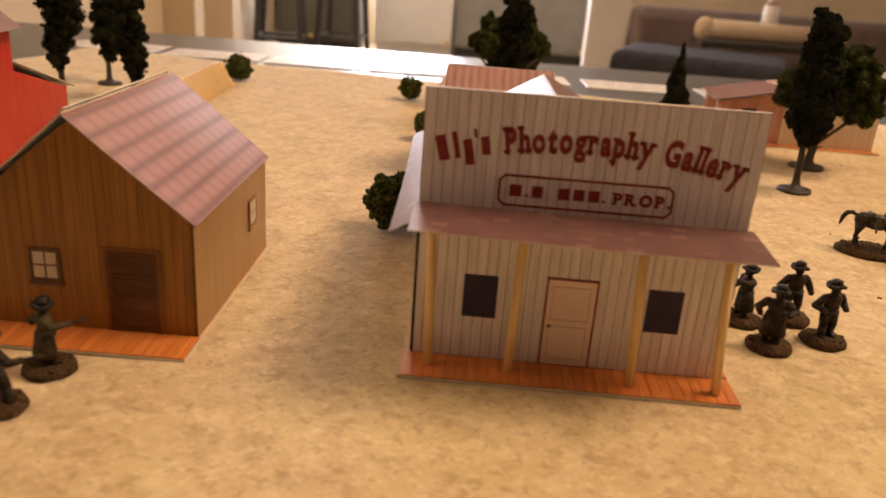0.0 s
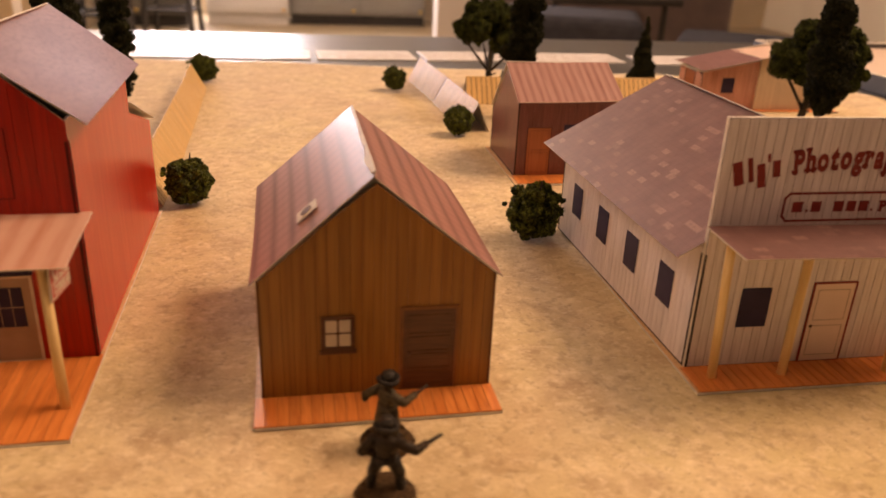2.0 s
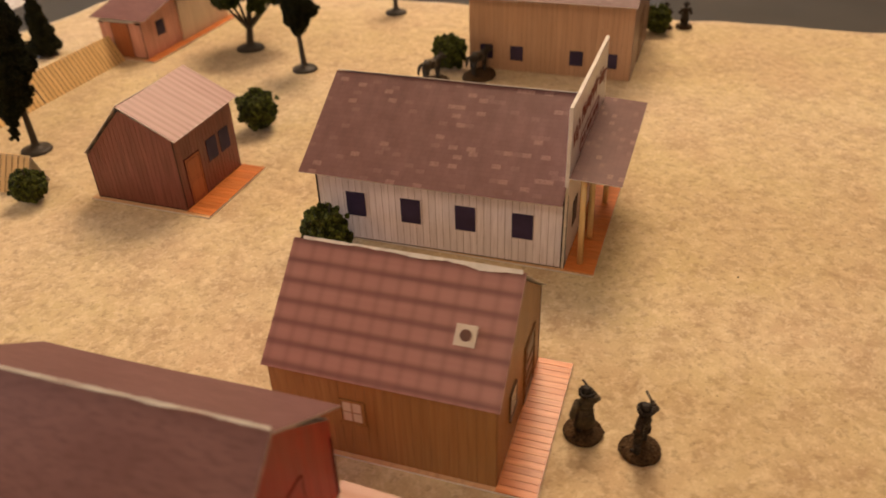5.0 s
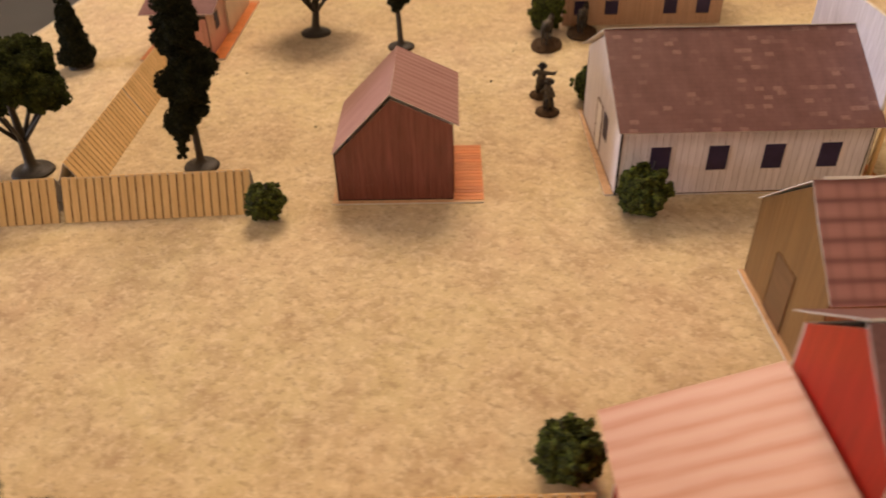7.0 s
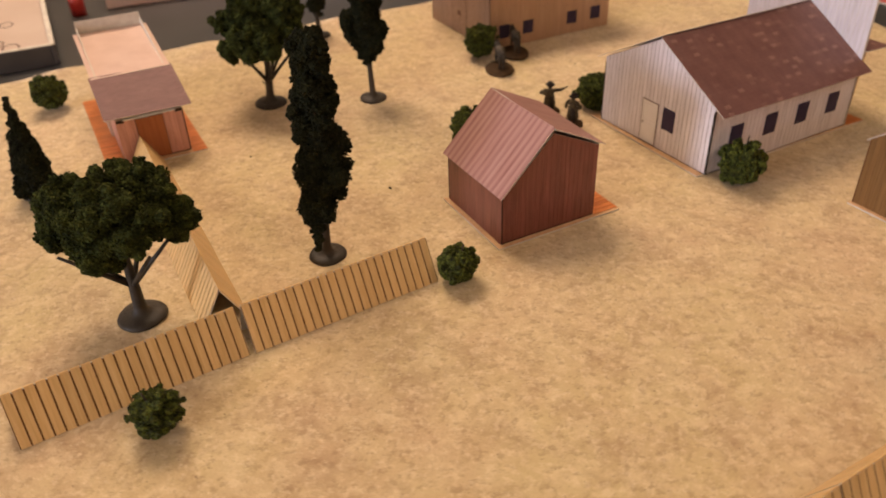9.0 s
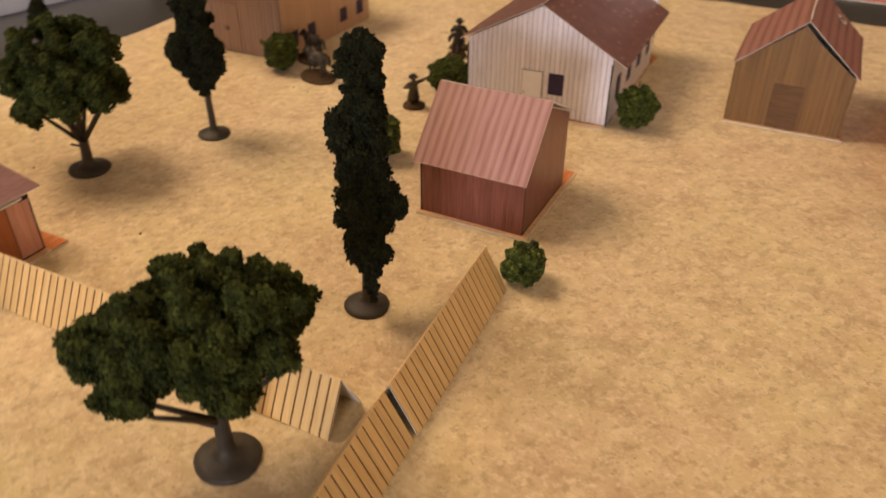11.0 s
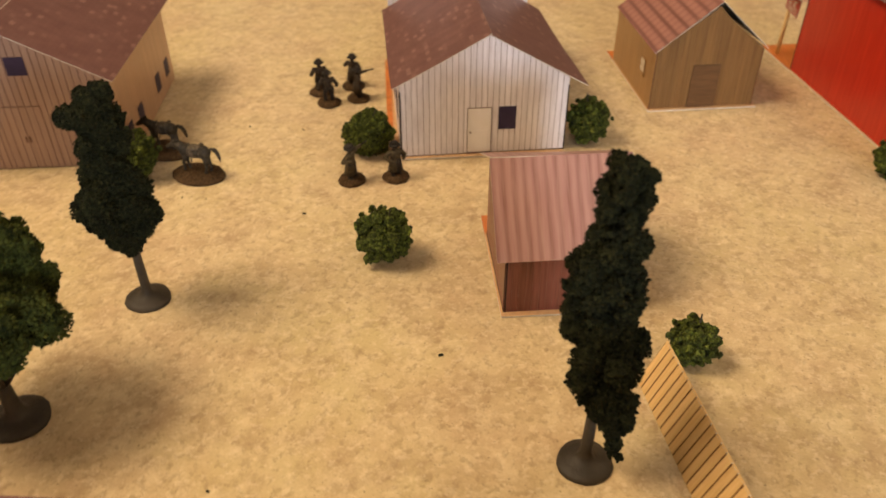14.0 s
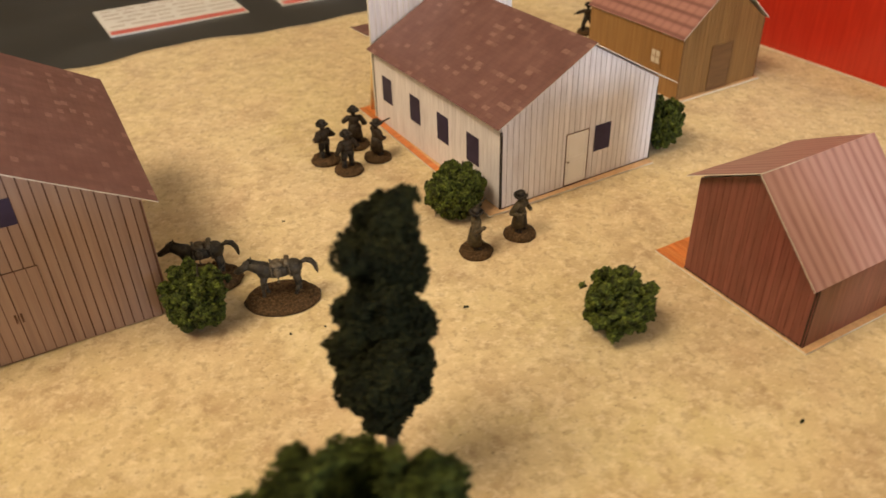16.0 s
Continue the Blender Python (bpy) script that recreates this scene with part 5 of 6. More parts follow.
def poplar(x, y, height, low, width, seed, label, mat=M_POPLAR, count=9000, foot=0.0140, lean=(0, 0), profile=POPLAR_TALL, sway=(), crumb=0.00085):
    """A narrow foam tree: stacked ragged tufts round the axis, wide or narrow by the profile. sway: how far the tufts hang off the axis, at even heights."""
    rnd = random.Random(seed)
    t = thing("poplar_tree", label, "model tree", (x, y, 0))
    smooth(part("trunk", leaned(trunk_bm(height * 0.8, 0.0030, 0.0014, foot, rnd), lean, height), M_TRUNK, t, "grey-brown plastic trunk on a round foot"))
    lobes = []
    span = height - low
    n = int(span / 0.0042)
    cx = cy = 0.0
    tier, left, bulge = 1.0, 0, 0.0
    for i in range(n):
        s = (i + 0.5) / n
        for (sa, wa), (sb, wb) in zip(profile, profile[1:]):
            if sa <= s <= sb:
                half = 0.5 * width * (wa + (wb - wa) * (s - sa) / (sb - sa))
        # tufts of a few layers, with a much narrower layer between them
        if left == 0:
            tier, left, bulge = rnd.uniform(0.58, 0.74), rnd.choice((2, 3, 4)), rnd.uniform(0, 6.283)
            cx, cy = rnd.uniform(-1, 1) * width * 0.06, rnd.uniform(-1, 1) * width * 0.06
        else:
            tier, left = rnd.uniform(0.90, 1.06), left - 1
        z = low + span * s
        if sway:
            k = min(s * (len(sway) - 1), len(sway) - 1.001)
            (xa, ya), (xb, yb) = sway[int(k)], sway[int(k) + 1]
            mx, my = xa + (xb - xa) * (k % 1), ya + (yb - ya) * (k % 1)
        else:
            mx, my = lean[0] * z / height, lean[1] * z / height
        lobes.append((mx, my, z, half * 0.46))
        turn = rnd.uniform(0, 6.283)
        for k in range(5):
            a = turn + k * 1.257 + rnd.uniform(-0.6, 0.6)
            r = half * tier * rnd.uniform(0.20, 0.36) + 0.0007
            grow = 1.0 + 0.16 * math.cos(a - bulge)
            off = (half * tier * grow - r * 0.9) * rnd.uniform(0.62, 1.06)
            lobes.append((mx + cx + math.cos(a) * off * 0.5, my + cy + math.sin(a) * off * 0.5, z + rnd.uniform(-0.002, 0.002), r))
            lobes.append((mx + cx + math.cos(a) * off, my + cy + math.sin(a) * off, z + rnd.uniform(-0.004, 0.003), r))
    for k in range(int(n * 1.6)):
        # loose tufts and frayed ends on the outside
        x0, y0, z0, r0 = lobes[rnd.randrange(len(lobes))]
        a = math.atan2(y0, x0) + rnd.uniform(-0.9, 0.9)
        d = r0 + rnd.uniform(0.0002, 0.0018)
        lobes.append((x0 + math.cos(a) * d, y0 + math.sin(a) * d, z0 + rnd.uniform(-0.003, 0.003), rnd.uniform(0.0007, 0.0019)))
    foliage("crown", lobes, crumb, count, seed, mat, t, "crumbly dark green foam crown")
    return t


def round_tree(x, y, height, low, width, seed, label, mat=M_OAK, count=36000, foot=0.0165, lean=(0, 0), skirts=(), oval=(0, 1.0), mid=0.40):
    """A broad foam tree: clumps of lumps over an umbrella of limbs, with gaps between them."""
    rnd = random.Random(seed)
    t = thing("broad_tree", label, "model tree", (x, y, 0))
    limbs = []
    for k in range(6):
        a = k * 1.047 + rnd.uniform(-0.4, 0.4)
        limbs.append(((0, 0, low * 0.75), (math.cos(a) * width * 0.32, math.sin(a) * width * 0.32, low + (height - low) * 0.35), 0.0020, 0.0010))
    limbs.append(((0, 0, low * 0.62), (0.010, 0.004, low * 0.70), 0.0011, 0.0008))
    smooth(part("trunk", leaned(trunk_bm(height * 0.62, 0.0042, 0.0018, foot, rnd, limbs), lean, height), M_TRUNK, t, "grey-brown plastic trunk with limbs on a round foot"))
    lobes = []
    half, zc = width / 2, low + (height - low) * mid
    n = 25
    for k in range(n):
        c = 1.0 - 1.34 * (k + 0.5) / n
        a = k * 2.39996 + rnd.uniform(-0.25, 0.25)
        q = math.sqrt(max(0.0, 1 - c * c))
        r = width * rnd.uniform(0.105, 0.155)
        reach = rnd.uniform(0.78, 1.12)
        up = (height - zc - r) if c > 0 else (zc - low - r * 0.4)
        px, py, pz = math.cos(a) * q * (half - r) * reach, math.sin(a) * q * (half - r) * reach, zc + c * up * reach
        px, py = px + lean[0] * pz / height, py + lean[1] * pz / height
        lobes.append((px, py, pz, r * 0.66))
        for m in range(10):
            d = Vector((rnd.gauss(0, 1), rnd.gauss(0, 1), rnd.gauss(0.15, 0.8))).normalized() * r * rnd.uniform(0.60, 0.86)
            lobes.append((px + d.x, py + d.y, pz + d.z, r * rnd.uniform(0.22, 0.38)))
    for k in range(9):
        a = k * 0.698
        lobes.append((math.cos(a) * half * 0.34 + lean[0] * zc / height, math.sin(a) * half * 0.38 + lean[1] * zc / height, zc + (0.05 + 0.10 * (k % 3)) * (height - zc), width * 0.105))
    # the crown is narrower across one direction
    ca, sa = math.cos(math.radians(oval[0])), math.sin(math.radians(oval[0]))
    lobes = [(px - (1 - oval[1]) * -sa * (-px * sa + py * ca), py - (1 - oval[1]) * ca * (-px * sa + py * ca), pz, r) for px, py, pz, r in lobes]
    for skirt in skirts:
        # a clump that hangs lower than the rest
        for m in range(9):
            lobes.append((skirt[0] - x + rnd.uniform(-0.009, 0.009), skirt[1] - y + rnd.uniform(-0.009, 0.009), skirt[2] + rnd.uniform(-0.006, 0.012), width * rnd.uniform(0.06, 0.10)))
    foliage("crown", lobes, 0.00078, count, seed, mat, t, "crumbly green foam crown in clumps")
    return t


def conifer(x, y, height, width, seed, label):
    rnd = random.Random(seed)
    t = thing("conifer_tree", label, "model tree", (x, y, 0))
    smooth(part("trunk", trunk_bm(height * 0.7, 0.0024, 0.0010, 0.0125, rnd), M_TRUNK, t, "grey-brown plastic trunk on a round foot"))
    lobes = []
    for i in range(20):
        s = i / 19
        for k in range(5 if s < 0.6 else 2):
            a = rnd.uniform(0, 6.283)
            off = width * 0.5 * (1 - s) * rnd.uniform(0.3, 0.8)
            lobes.append((math.cos(a) * off, math.sin(a) * off, 0.012 + (height - 0.014) * s, width * (0.20 * (1 - s) + 0.055)))
    foliage("crown", lobes, 0.0011, 4200, seed, M_POPLAR, t, "pointed dark green foam crown")


def bush(x, y, height, width, seed, label):
    rnd = random.Random(seed)
    t = thing("bush", label, "model bush", (x, y, 0), group="foam bushes")
    width *= 0.92
    lobes = [(0, 0, height * 0.47, width * 0.41)]
    swell = [(rnd.uniform(0, 6.283), rnd.uniform(0.02, 0.06)) for _ in range(3)]
    for k in range(95):
        a, c = rnd.uniform(0, 6.283), rnd.uniform(-0.85, 0.95)
        q = math.sqrt(1 - c * c)
        out = rnd.uniform(0.74, 0.96) + sum(w * math.cos((j + 1) * a + p + c) for j, (p, w) in enumerate(swell))
        rr = width * rnd.choice((0.035, 0.045, 0.055, 0.07, 0.085))
        lobes.append((math.cos(a) * q * width * 0.5 * out, math.sin(a) * q * width * 0.5 * out, max(rr * 0.9, height * 0.5 + c * height * 0.5 * out), rr))
    for k in range(7):
        # single tufts that stick out
        a, c = rnd.uniform(0, 6.283), rnd.uniform(-0.3, 0.8)
        q = math.sqrt(1 - c * c)
        out = rnd.uniform(0.98, 1.12)
        lobes.append((math.cos(a) * q * width * 0.5 * out, math.sin(a) * q * width * 0.5 * out, height * 0.5 + c * height * 0.47 * out, width * rnd.uniform(0.03, 0.05)))
    bm = bmesh.new()
    a = rnd.uniform(0, 6.283)
    rod(bm, (0, 0, height * 0.3), (math.cos(a) * width * 0.16, math.sin(a) * width * 0.16, height * 1.07), 0.0009, 0.0005, 6)
    part("twig", bm, M_TRUNK, t, "dark twig end")
    foliage("leaves", lobes, 0.00092, 9500, seed, M_BUSH, t, "crumbly olive-green foam leaves")


round_tree(0.0455, 0.6368, 0.1170, 0.034, 0.113, 71, "broad green foam tree on a round grey foot", lean=(0.004, 0.001), skirts=((0.071, 0.654, 0.052),), oval=(39, 0.75), mid=0.52)
poplar(0.0490, 0.5015, 0.1700, 0.016, 0.042, 72, "tall dark foam poplar by the fence corner", count=22000, lean=(-0.001, -0.0060), profile=POPLAR_RAGGED, sway=RAGGED_SWAY)
round_tree(0.3430, 0.4503, 0.1230, 0.030, 0.108, 73, "green foam tree with forked limbs on a round foot", lean=(0.011, -0.010), skirts=((0.387, 0.452, 0.068), (0.3160, 0.4500, 0.067)))
poplar(0.2970, 0.3535, 0.1490, 0.0405, 0.048, 74, "dark foam poplar on a bare trunk in the open", count=22000, lean=(-0.006, 0.007), profile=POPLAR_SKIRTED, sway=SKIRTED_SWAY)
conifer(0.2620, 0.6820, 0.0900, 0.032, 75, "small pointed dark foam conifer behind the fence")
poplar(0.5140, 0.3310, 0.1050, 0.024, 0.028, 76, "small dark foam poplar near the cloth edge", count=3500, profile=POPLAR_CONE)
poplar(-0.3500, 0.5080, 0.1480, 0.020, 0.036, 77, "tall dark foam poplar behind the red barn", lean=(0.0, -0.006))
poplar(-0.4190, 0.5950, 0.1450, 0.026, 0.040, 78, "tall dark foam poplar behind the red barn")
poplar(-0.3800, 0.4200, 0.1845, 0.044, 0.040, 79, "tall dark foam poplar behind the red barn", lean=(0.002, 0.001))
for k, (x, y, h, w, text) in enumerate((
    (-0.0278, 0.1660, 0.0385, 0.0400, "beside the white gallery's wall"), (-0.0283, 0.4340, 0.0295, 0.0300, "at the fence end"),
    (-0.0665, 0.6470, 0.0300, 0.0300, "beside the far fence"), (-0.2535, 0.2460, 0.0330, 0.0350, "behind the red barn"),
    (-0.2950, 0.6950, 0.0340, 0.0370, "at the end of the long fence"), (0.1460, 0.3215, 0.0400, 0.0410, "in the open by the shed"),
    (0.1572, 0.1700, 0.0345, 0.0455, "at the white gallery's rear corner"), (0.3395, 0.1975, 0.0390, 0.0400, "at the tan barn's corner"),
    (0.4520, 0.6530, 0.0380, 0.0380, "behind the pink house"), (0.5130, -0.0060, 0.0330, 0.0340, "in front of the tan barn"))):
    bush(x, y, h, w, 90 + k, "round olive-green foam bush " + text)


# ---- figurines ----
def earthy(me, top):
    """The rough base takes the second paint."""
    for p in me.polygons:
        if p.center.z < top:
            p.material_index = 1
    return me


def figurine(x, y, turn, coat, arm_l, arm_r, gun, label, seed, scale=1.0, mat=M_LEAD, stride=0.0, wide=0.0033):
    """A small cast game piece on a round rough base: one plain mesh. arm_*: (side, ahead, up) ends of the arms."""
    rnd = random.Random(seed)
    bm = bmesh.new()
    # rough base
    seg = 20
    prof = [(0.0100, 0.0), (0.0103, 0.0012), (0.0094, 0.0027), (0.0054, 0.0036)]
    rings = [[bm.verts.new((r * math.cos(a) * (1 + rnd.uniform(-0.05, 0.05)), r * math.sin(a) * (1 + rnd.uniform(-0.05, 0.05)), z + (rnd.uniform(-0.0004, 0.0005) if i > 1 else 0)))
              for a in (2 * math.pi * j / seg for j in range(seg))] for i, (r, z) in enumerate(prof)]
    for a, b in zip(rings, rings[1:]):
        for j in range(seg):
            bm.faces.new((a[j], a[(j + 1) % seg], b[(j + 1) % seg], b[j]))
    bm.faces.new(rings[0][::-1])
    bm.faces.new(rings[-1])
    for k in range(22):
        a, d = rnd.uniform(0, 6.283), rnd.uniform(0.003, 0.0088)
        ball(bm, (math.cos(a) * d, math.sin(a) * d, 0.0030), rnd.uniform(0.0004, 0.0010), u=6, v=4)
    # boots and legs apart
    dark = len(bm.faces)
    spread = 0.0024 if coat else wide
    for side in (-1, 1):
        fx, fy = side * spread, side * stride
        kx, ky = side * (spread * 0.75 + 0.0004), fy * 0.7 + 0.0005
        rod(bm, (fx, fy, 0.0030), (kx, ky, 0.0095), 0.0015, 0.0017, 8)
        rod(bm, (kx, ky, 0.0093), (side * 0.0016, fy * 0.1, 0.0160), 0.0018, 0.0024, 8)
        ball(bm, (fx + side * 0.0004, fy + 0.0010, 0.0037), 0.0015, (0.9, 1.8, 0.8), u=8, v=5)
    # hat with a curled brim and a dented crown
    for k in range(14):
        c0, c1 = k * 0.4488, (k + 1) * 0.4488
        z0, z1 = 0.0281 + 0.0005 * math.cos(2 * c0), 0.0281 + 0.0005 * math.cos(2 * c1)
        rod(bm, (math.sin(c0) * 0.0030, math.cos(c0) * 0.0032, z0), (math.sin(c1) * 0.0030, math.cos(c1) * 0.0032, z1), 0.0009, 0.0009, 6)
    rod(bm, (0, 0, 0.0276), (0, 0, 0.0307), 0.0025, 0.0020, 12)
    ball(bm, (0, 0.0005, 0.0306), 0.0019, (1.0, 1.1, 0.35), u=10, v=5)
    # belt and holster
    rod(bm, (0, 0, 0.0150), (0, 0, 0.0163), 0.0035, 0.0036, 12)
    rod(bm, (0.0034, 0.0004, 0.0152), (0.0040, 0.0002, 0.0116), 0.0011, 0.0007, 6)
    paint = len(bm.faces)
    if coat:
        for side in (-1, 1):
            rod(bm, (side * 0.0017, -0.0005, 0.0070), (side * 0.0010, 0, 0.0175), 0.0036, 0.0027, 10)
        rod(bm, (0, -0.0012, 0.0076), (0, -0.0004, 0.0176), 0.0038, 0.0028, 10)
    ball(bm, (0, 0, 0.0180), 0.0034, (1.0, 0.80, 1.05), u=12, v=8)
    ball(bm, (0, 0, 0.0210), 0.0036, (1.15, 0.80, 0.95), u=12, v=8)
    ball(bm, (0, -0.0001, 0.0226), 0.0030, (1.40, 0.80, 0.55), u=12, v=7)
    rod(bm, (0, 0, 0.0232), (0, 0, 0.0258), 0.0014, 0.0012, 8)
    ball(bm, (0, 0.0003, 0.0264), 0.0020, (0.9, 1.0, 1.15), u=10, v=7)
    ball(bm, (0, 0.0021, 0.0260), 0.0005, u=6, v=4)
    # arms, bent at the elbow
    guns = []
    for side, end in ((-1, arm_l), (1, arm_r)):
        sh = Vector((side * 0.0038, 0, 0.0224))
        tip = sh + Vector((end[0] * side, end[1], end[2]))
        bend = max(0.0006, 0.0048 - 0.42 * (tip - sh).length)
        elbow = (sh + tip) / 2 + Vector((side * bend, -bend, -bend * 0.6))
        ball(bm, sh, 0.0018, u=8, v=6)
        rod(bm, sh, elbow, 0.0018, 0.0016, 8)
        ball(bm, elbow, 0.0016, u=8, v=6)
        rod(bm, elbow, tip, 0.0016, 0.0012, 8)
        ball(bm, tip, 0.0013, u=6, v=5)
        if gun == side:
            guns.append((tip, (tip - elbow).normalized()))
    steel = len(bm.faces)
    for tip, d in guns:
        rod(bm, tip - d * 0.001, tip + d * 0.0066, 0.0007, 0.0005, 6)
    for k, f in enumerate(bm.faces):
        f.material_index = 1 if k < dark else 2 if k < paint or k >= steel else 0
    for v in bm.verts:
        if v.co.z > 0.0046:
            v.co.x, v.co.y = v.co.x * 1.12, v.co.y * 1.12
        v.co += Vector([rnd.uniform(-1, 1) * 0.00013 for _ in range(3)])
    ob = new("figurine", mesh_of(bm, "figurine", [mat, M_EARTH, M_LEAD_DARK]))
    smooth(ob)
    ob.matrix_basis = pose(x, y, 0, 0, 0, turn) @ Matrix.Scale(scale, 4)
    return tagged(ob, label, "figurine", "cast game pieces")


PIECE = "dark bronze-painted cast game piece, "
figurine(-0.1432, -0.0405, -60, True, (0.0035, -0.0040, -0.0050), (0.0010, 0.0072, -0.0012), 1, "drab coated cast game piece aiming a pistol before the cabin porch", 201, 1.04, M_LEAD_COAT, stride=0.0012)
figurine(-0.1468, -0.0705, -22, False, (0.0010, 0.0010, -0.0055), (0.0072, 0.0022, -0.0010), 1, "dark cast game piece with legs apart and a pistol drawn", 202, 1.06, stride=0.0008, wide=0.0048)
figurine(0.2032, 0.0520, 200, False, (0.0010, 0.0030, -0.0050), (0.0010, 0.0020, -0.0055), 0, PIECE + "its hands at its belt", 203, 1.10, wide=0.0024)
figurine(0.1945, 0.0760, 190, False, (0.0035, 0.0010, -0.0075), (0.0025, 0.0010, -0.0072), 0, PIECE + "its arms held off its sides", 204, 1.08, wide=0.0030)
figurine(0.1725, 0.0400, 160, True, (0.0010, 0.0055, -0.0030), (0.0020, 0.0010, -0.0060), 0, "dark cast game piece in a long coat, one arm bent", 205, 1.08)
figurine(0.1672, 0.0690, 100, True, (0.0010, 0.0078, 0.0015), (0.0010, 0.0030, -0.0050), -1, "dark cast game piece in a long coat, one arm stretched out", 206, 1.05)
figurine(0.1707, 0.2180, 60, True, (0.007, 0.001, 0.002), (0.001, 0.004, -0.002), -1, "drab coated cast game piece with one arm raised", 207, 1.05, M_LEAD_COAT)
figurine(0.1360, 0.2155, 20, True, (0.001, 0.003, -0.005), (0.001, 0.003, -0.005), 0, "brown coated cast game piece with a wide hat", 208, 1.05, M_LEAD_COAT)
figurine(0.5340, -0.0130, 100, True, (0.001, 0.003, -0.005), (0.001, 0.003, -0.005), 0, PIECE + "behind a bush", 209, 1.0)
figurine(0.5410, -0.0360, 120, True, (0.001, 0.003, -0.005), (0.001, 0.003, -0.005), 0, PIECE + "near the cloth edge", 210, 1.0)


def horse(x, y, turn, label, seed):
    """A cast horse on an oval rough base: one plain mesh."""
    rnd = random.Random(seed)
    bm = bmesh.new()
    seg = 28
    prof = [(1.0, 0.0), (1.02, 0.0015), (0.95, 0.0034), (0.6, 0.0042), (0.2, 0.0044)]
    rings = [[bm.verts.new((0.0205 * r * math.cos(a) * (1 + rnd.uniform(-0.03, 0.03)), 0.0150 * r * math.sin(a), z + (rnd.uniform(-0.0005, 0.0006) if i > 1 else 0)))
              for a in (2 * math.pi * j / seg for j in range(seg))] for i, (r, z) in enumerate(prof)]
    for a, b in zip(rings, rings[1:]):
        for j in range(seg):
            bm.faces.new((a[j], a[(j + 1) % seg], b[(j + 1) % seg], b[j]))
    bm.faces.new(rings[0][::-1])
    bm.faces.new(rings[-1])
    for k in range(60):
        a, d = rnd.uniform(0, 6.283), math.sqrt(rnd.random()) * 0.92
        ball(bm, (math.cos(a) * d * 0.0195, math.sin(a) * d * 0.0142, 0.0040), rnd.uniform(0.0004, 0.0012), u=6, v=4)
    # legs: hoof, cannon, knee and thigh
    for lx, ly, k, hind in ((-0.0092, 0.0021, 0.0010, 1), (-0.0080, -0.0021, -0.0012, 1), (0.0078, 0.0019, 0.0012, 0), (0.0086, -0.0019, -0.0008, 0)):
        foot, knee = (lx + k * 1.6, ly, 0.0040), (lx + k + (-0.0012 if hind else 0.0006), ly, 0.0108)
        rod(bm, (foot[0], ly, 0.0036), (foot[0], ly, 0.0052), 0.0016, 0.0012, 8)
        rod(bm, foot, knee, 0.0010, 0.0011, 8)
        ball(bm, knee, 0.0013, u=8, v=6)
        rod(bm, knee, (lx, ly * 0.8, 0.0190), 0.0012, 0.0030 if hind else 0.0024, 8)
    # trunk of the body: chest, belly, croup
    ball(bm, (0.0005, 0, 0.0207), 0.0050, (1.95, 0.86, 0.92), u=16, v=10)
    ball(bm, (-0.0078, 0, 0.0216), 0.0050, (1.08, 0.95, 0.98), u=14, v=9)
    ball(bm, (0.0074, 0, 0.0210), 0.0047, (1.0, 0.90, 1.10), u=14, v=9)
    # neck and head, stretched forward
    rod(bm, (0.0078, 0, 0.0222), (0.0152, 0, 0.0258), 0.0042, 0.0027, 12)
    ball(bm, (0.0154, 0, 0.0259), 0.0028, (1.1, 0.85, 1.0), u=10, v=7)
    rod(bm, (0.0152, 0, 0.0260), (0.0214, 0, 0.0222), 0.0025, 0.0016, 10)
    ball(bm, (0.0214, 0, 0.0222), 0.0017, (1.2, 0.9, 1.0), u=8, v=6)
    for s in (-1, 1):
        rod(bm, (0.0140, s * 0.0011, 0.0276), (0.0133, s * 0.0015, 0.0300), 0.0009, 0.0001, 6)
    for k in range(6):
        ball(bm, (0.0078 + k * 0.0013, 0, 0.0256 + k * 0.0006), 0.0012, (0.9, 0.45, 1.1), (0, 25, 0), 8, 6)
    # tail: up and out, then down
    tail = [(-0.0122, 0.0238, 0.0010), (-0.0150, 0.0252, 0.0014), (-0.0178, 0.0244, 0.0016), (-0.0196, 0.0216, 0.0015), (-0.0204, 0.0180, 0.0010), (-0.0207, 0.0160, 0.0003)]
    for (xa, za, ra), (xb, zb, rb) in zip(tail, tail[1:]):
        rod(bm, (xa, 0, za), (xb, 0, zb), ra, rb, 8)
        ball(bm, (xb, 0, zb), rb, u=8, v=5)
    # saddle with horn and cantle, blanket roll and girth straps
    tack = len(bm.faces)
    ball(bm, (0.0006, 0, 0.0248), 0.0038, (1.05, 1.15, 0.40), u=12, v=8)
    rod(bm, (0.0032, 0, 0.0250), (0.0038, 0, 0.0278), 0.0008, 0.0007, 8)
    rod(bm, (-0.0026, 0, 0.0252), (-0.0034, 0, 0.0268), 0.0017, 0.0011, 8)
    rod(bm, (-0.0048, -0.0042, 0.0256), (-0.0048, 0.0042, 0.0256), 0.0015, 0.0015, 10)
    for s in (-1, 1):
        ball(bm, (0.0004, s * 0.0044, 0.0212), 0.0026, (0.8, 0.25, 1.3), u=8, v=6)
        rod(bm, (0.0004, s * 0.0046, 0.0186), (0.0004, s * 0.0050, 0.0152), 0.0004, 0.0006, 6)
        rod(bm, (0.0206, s * 0.0016, 0.0232), (0.0052, s * 0.0020, 0.0246), 0.0003, 0.0003, 5)
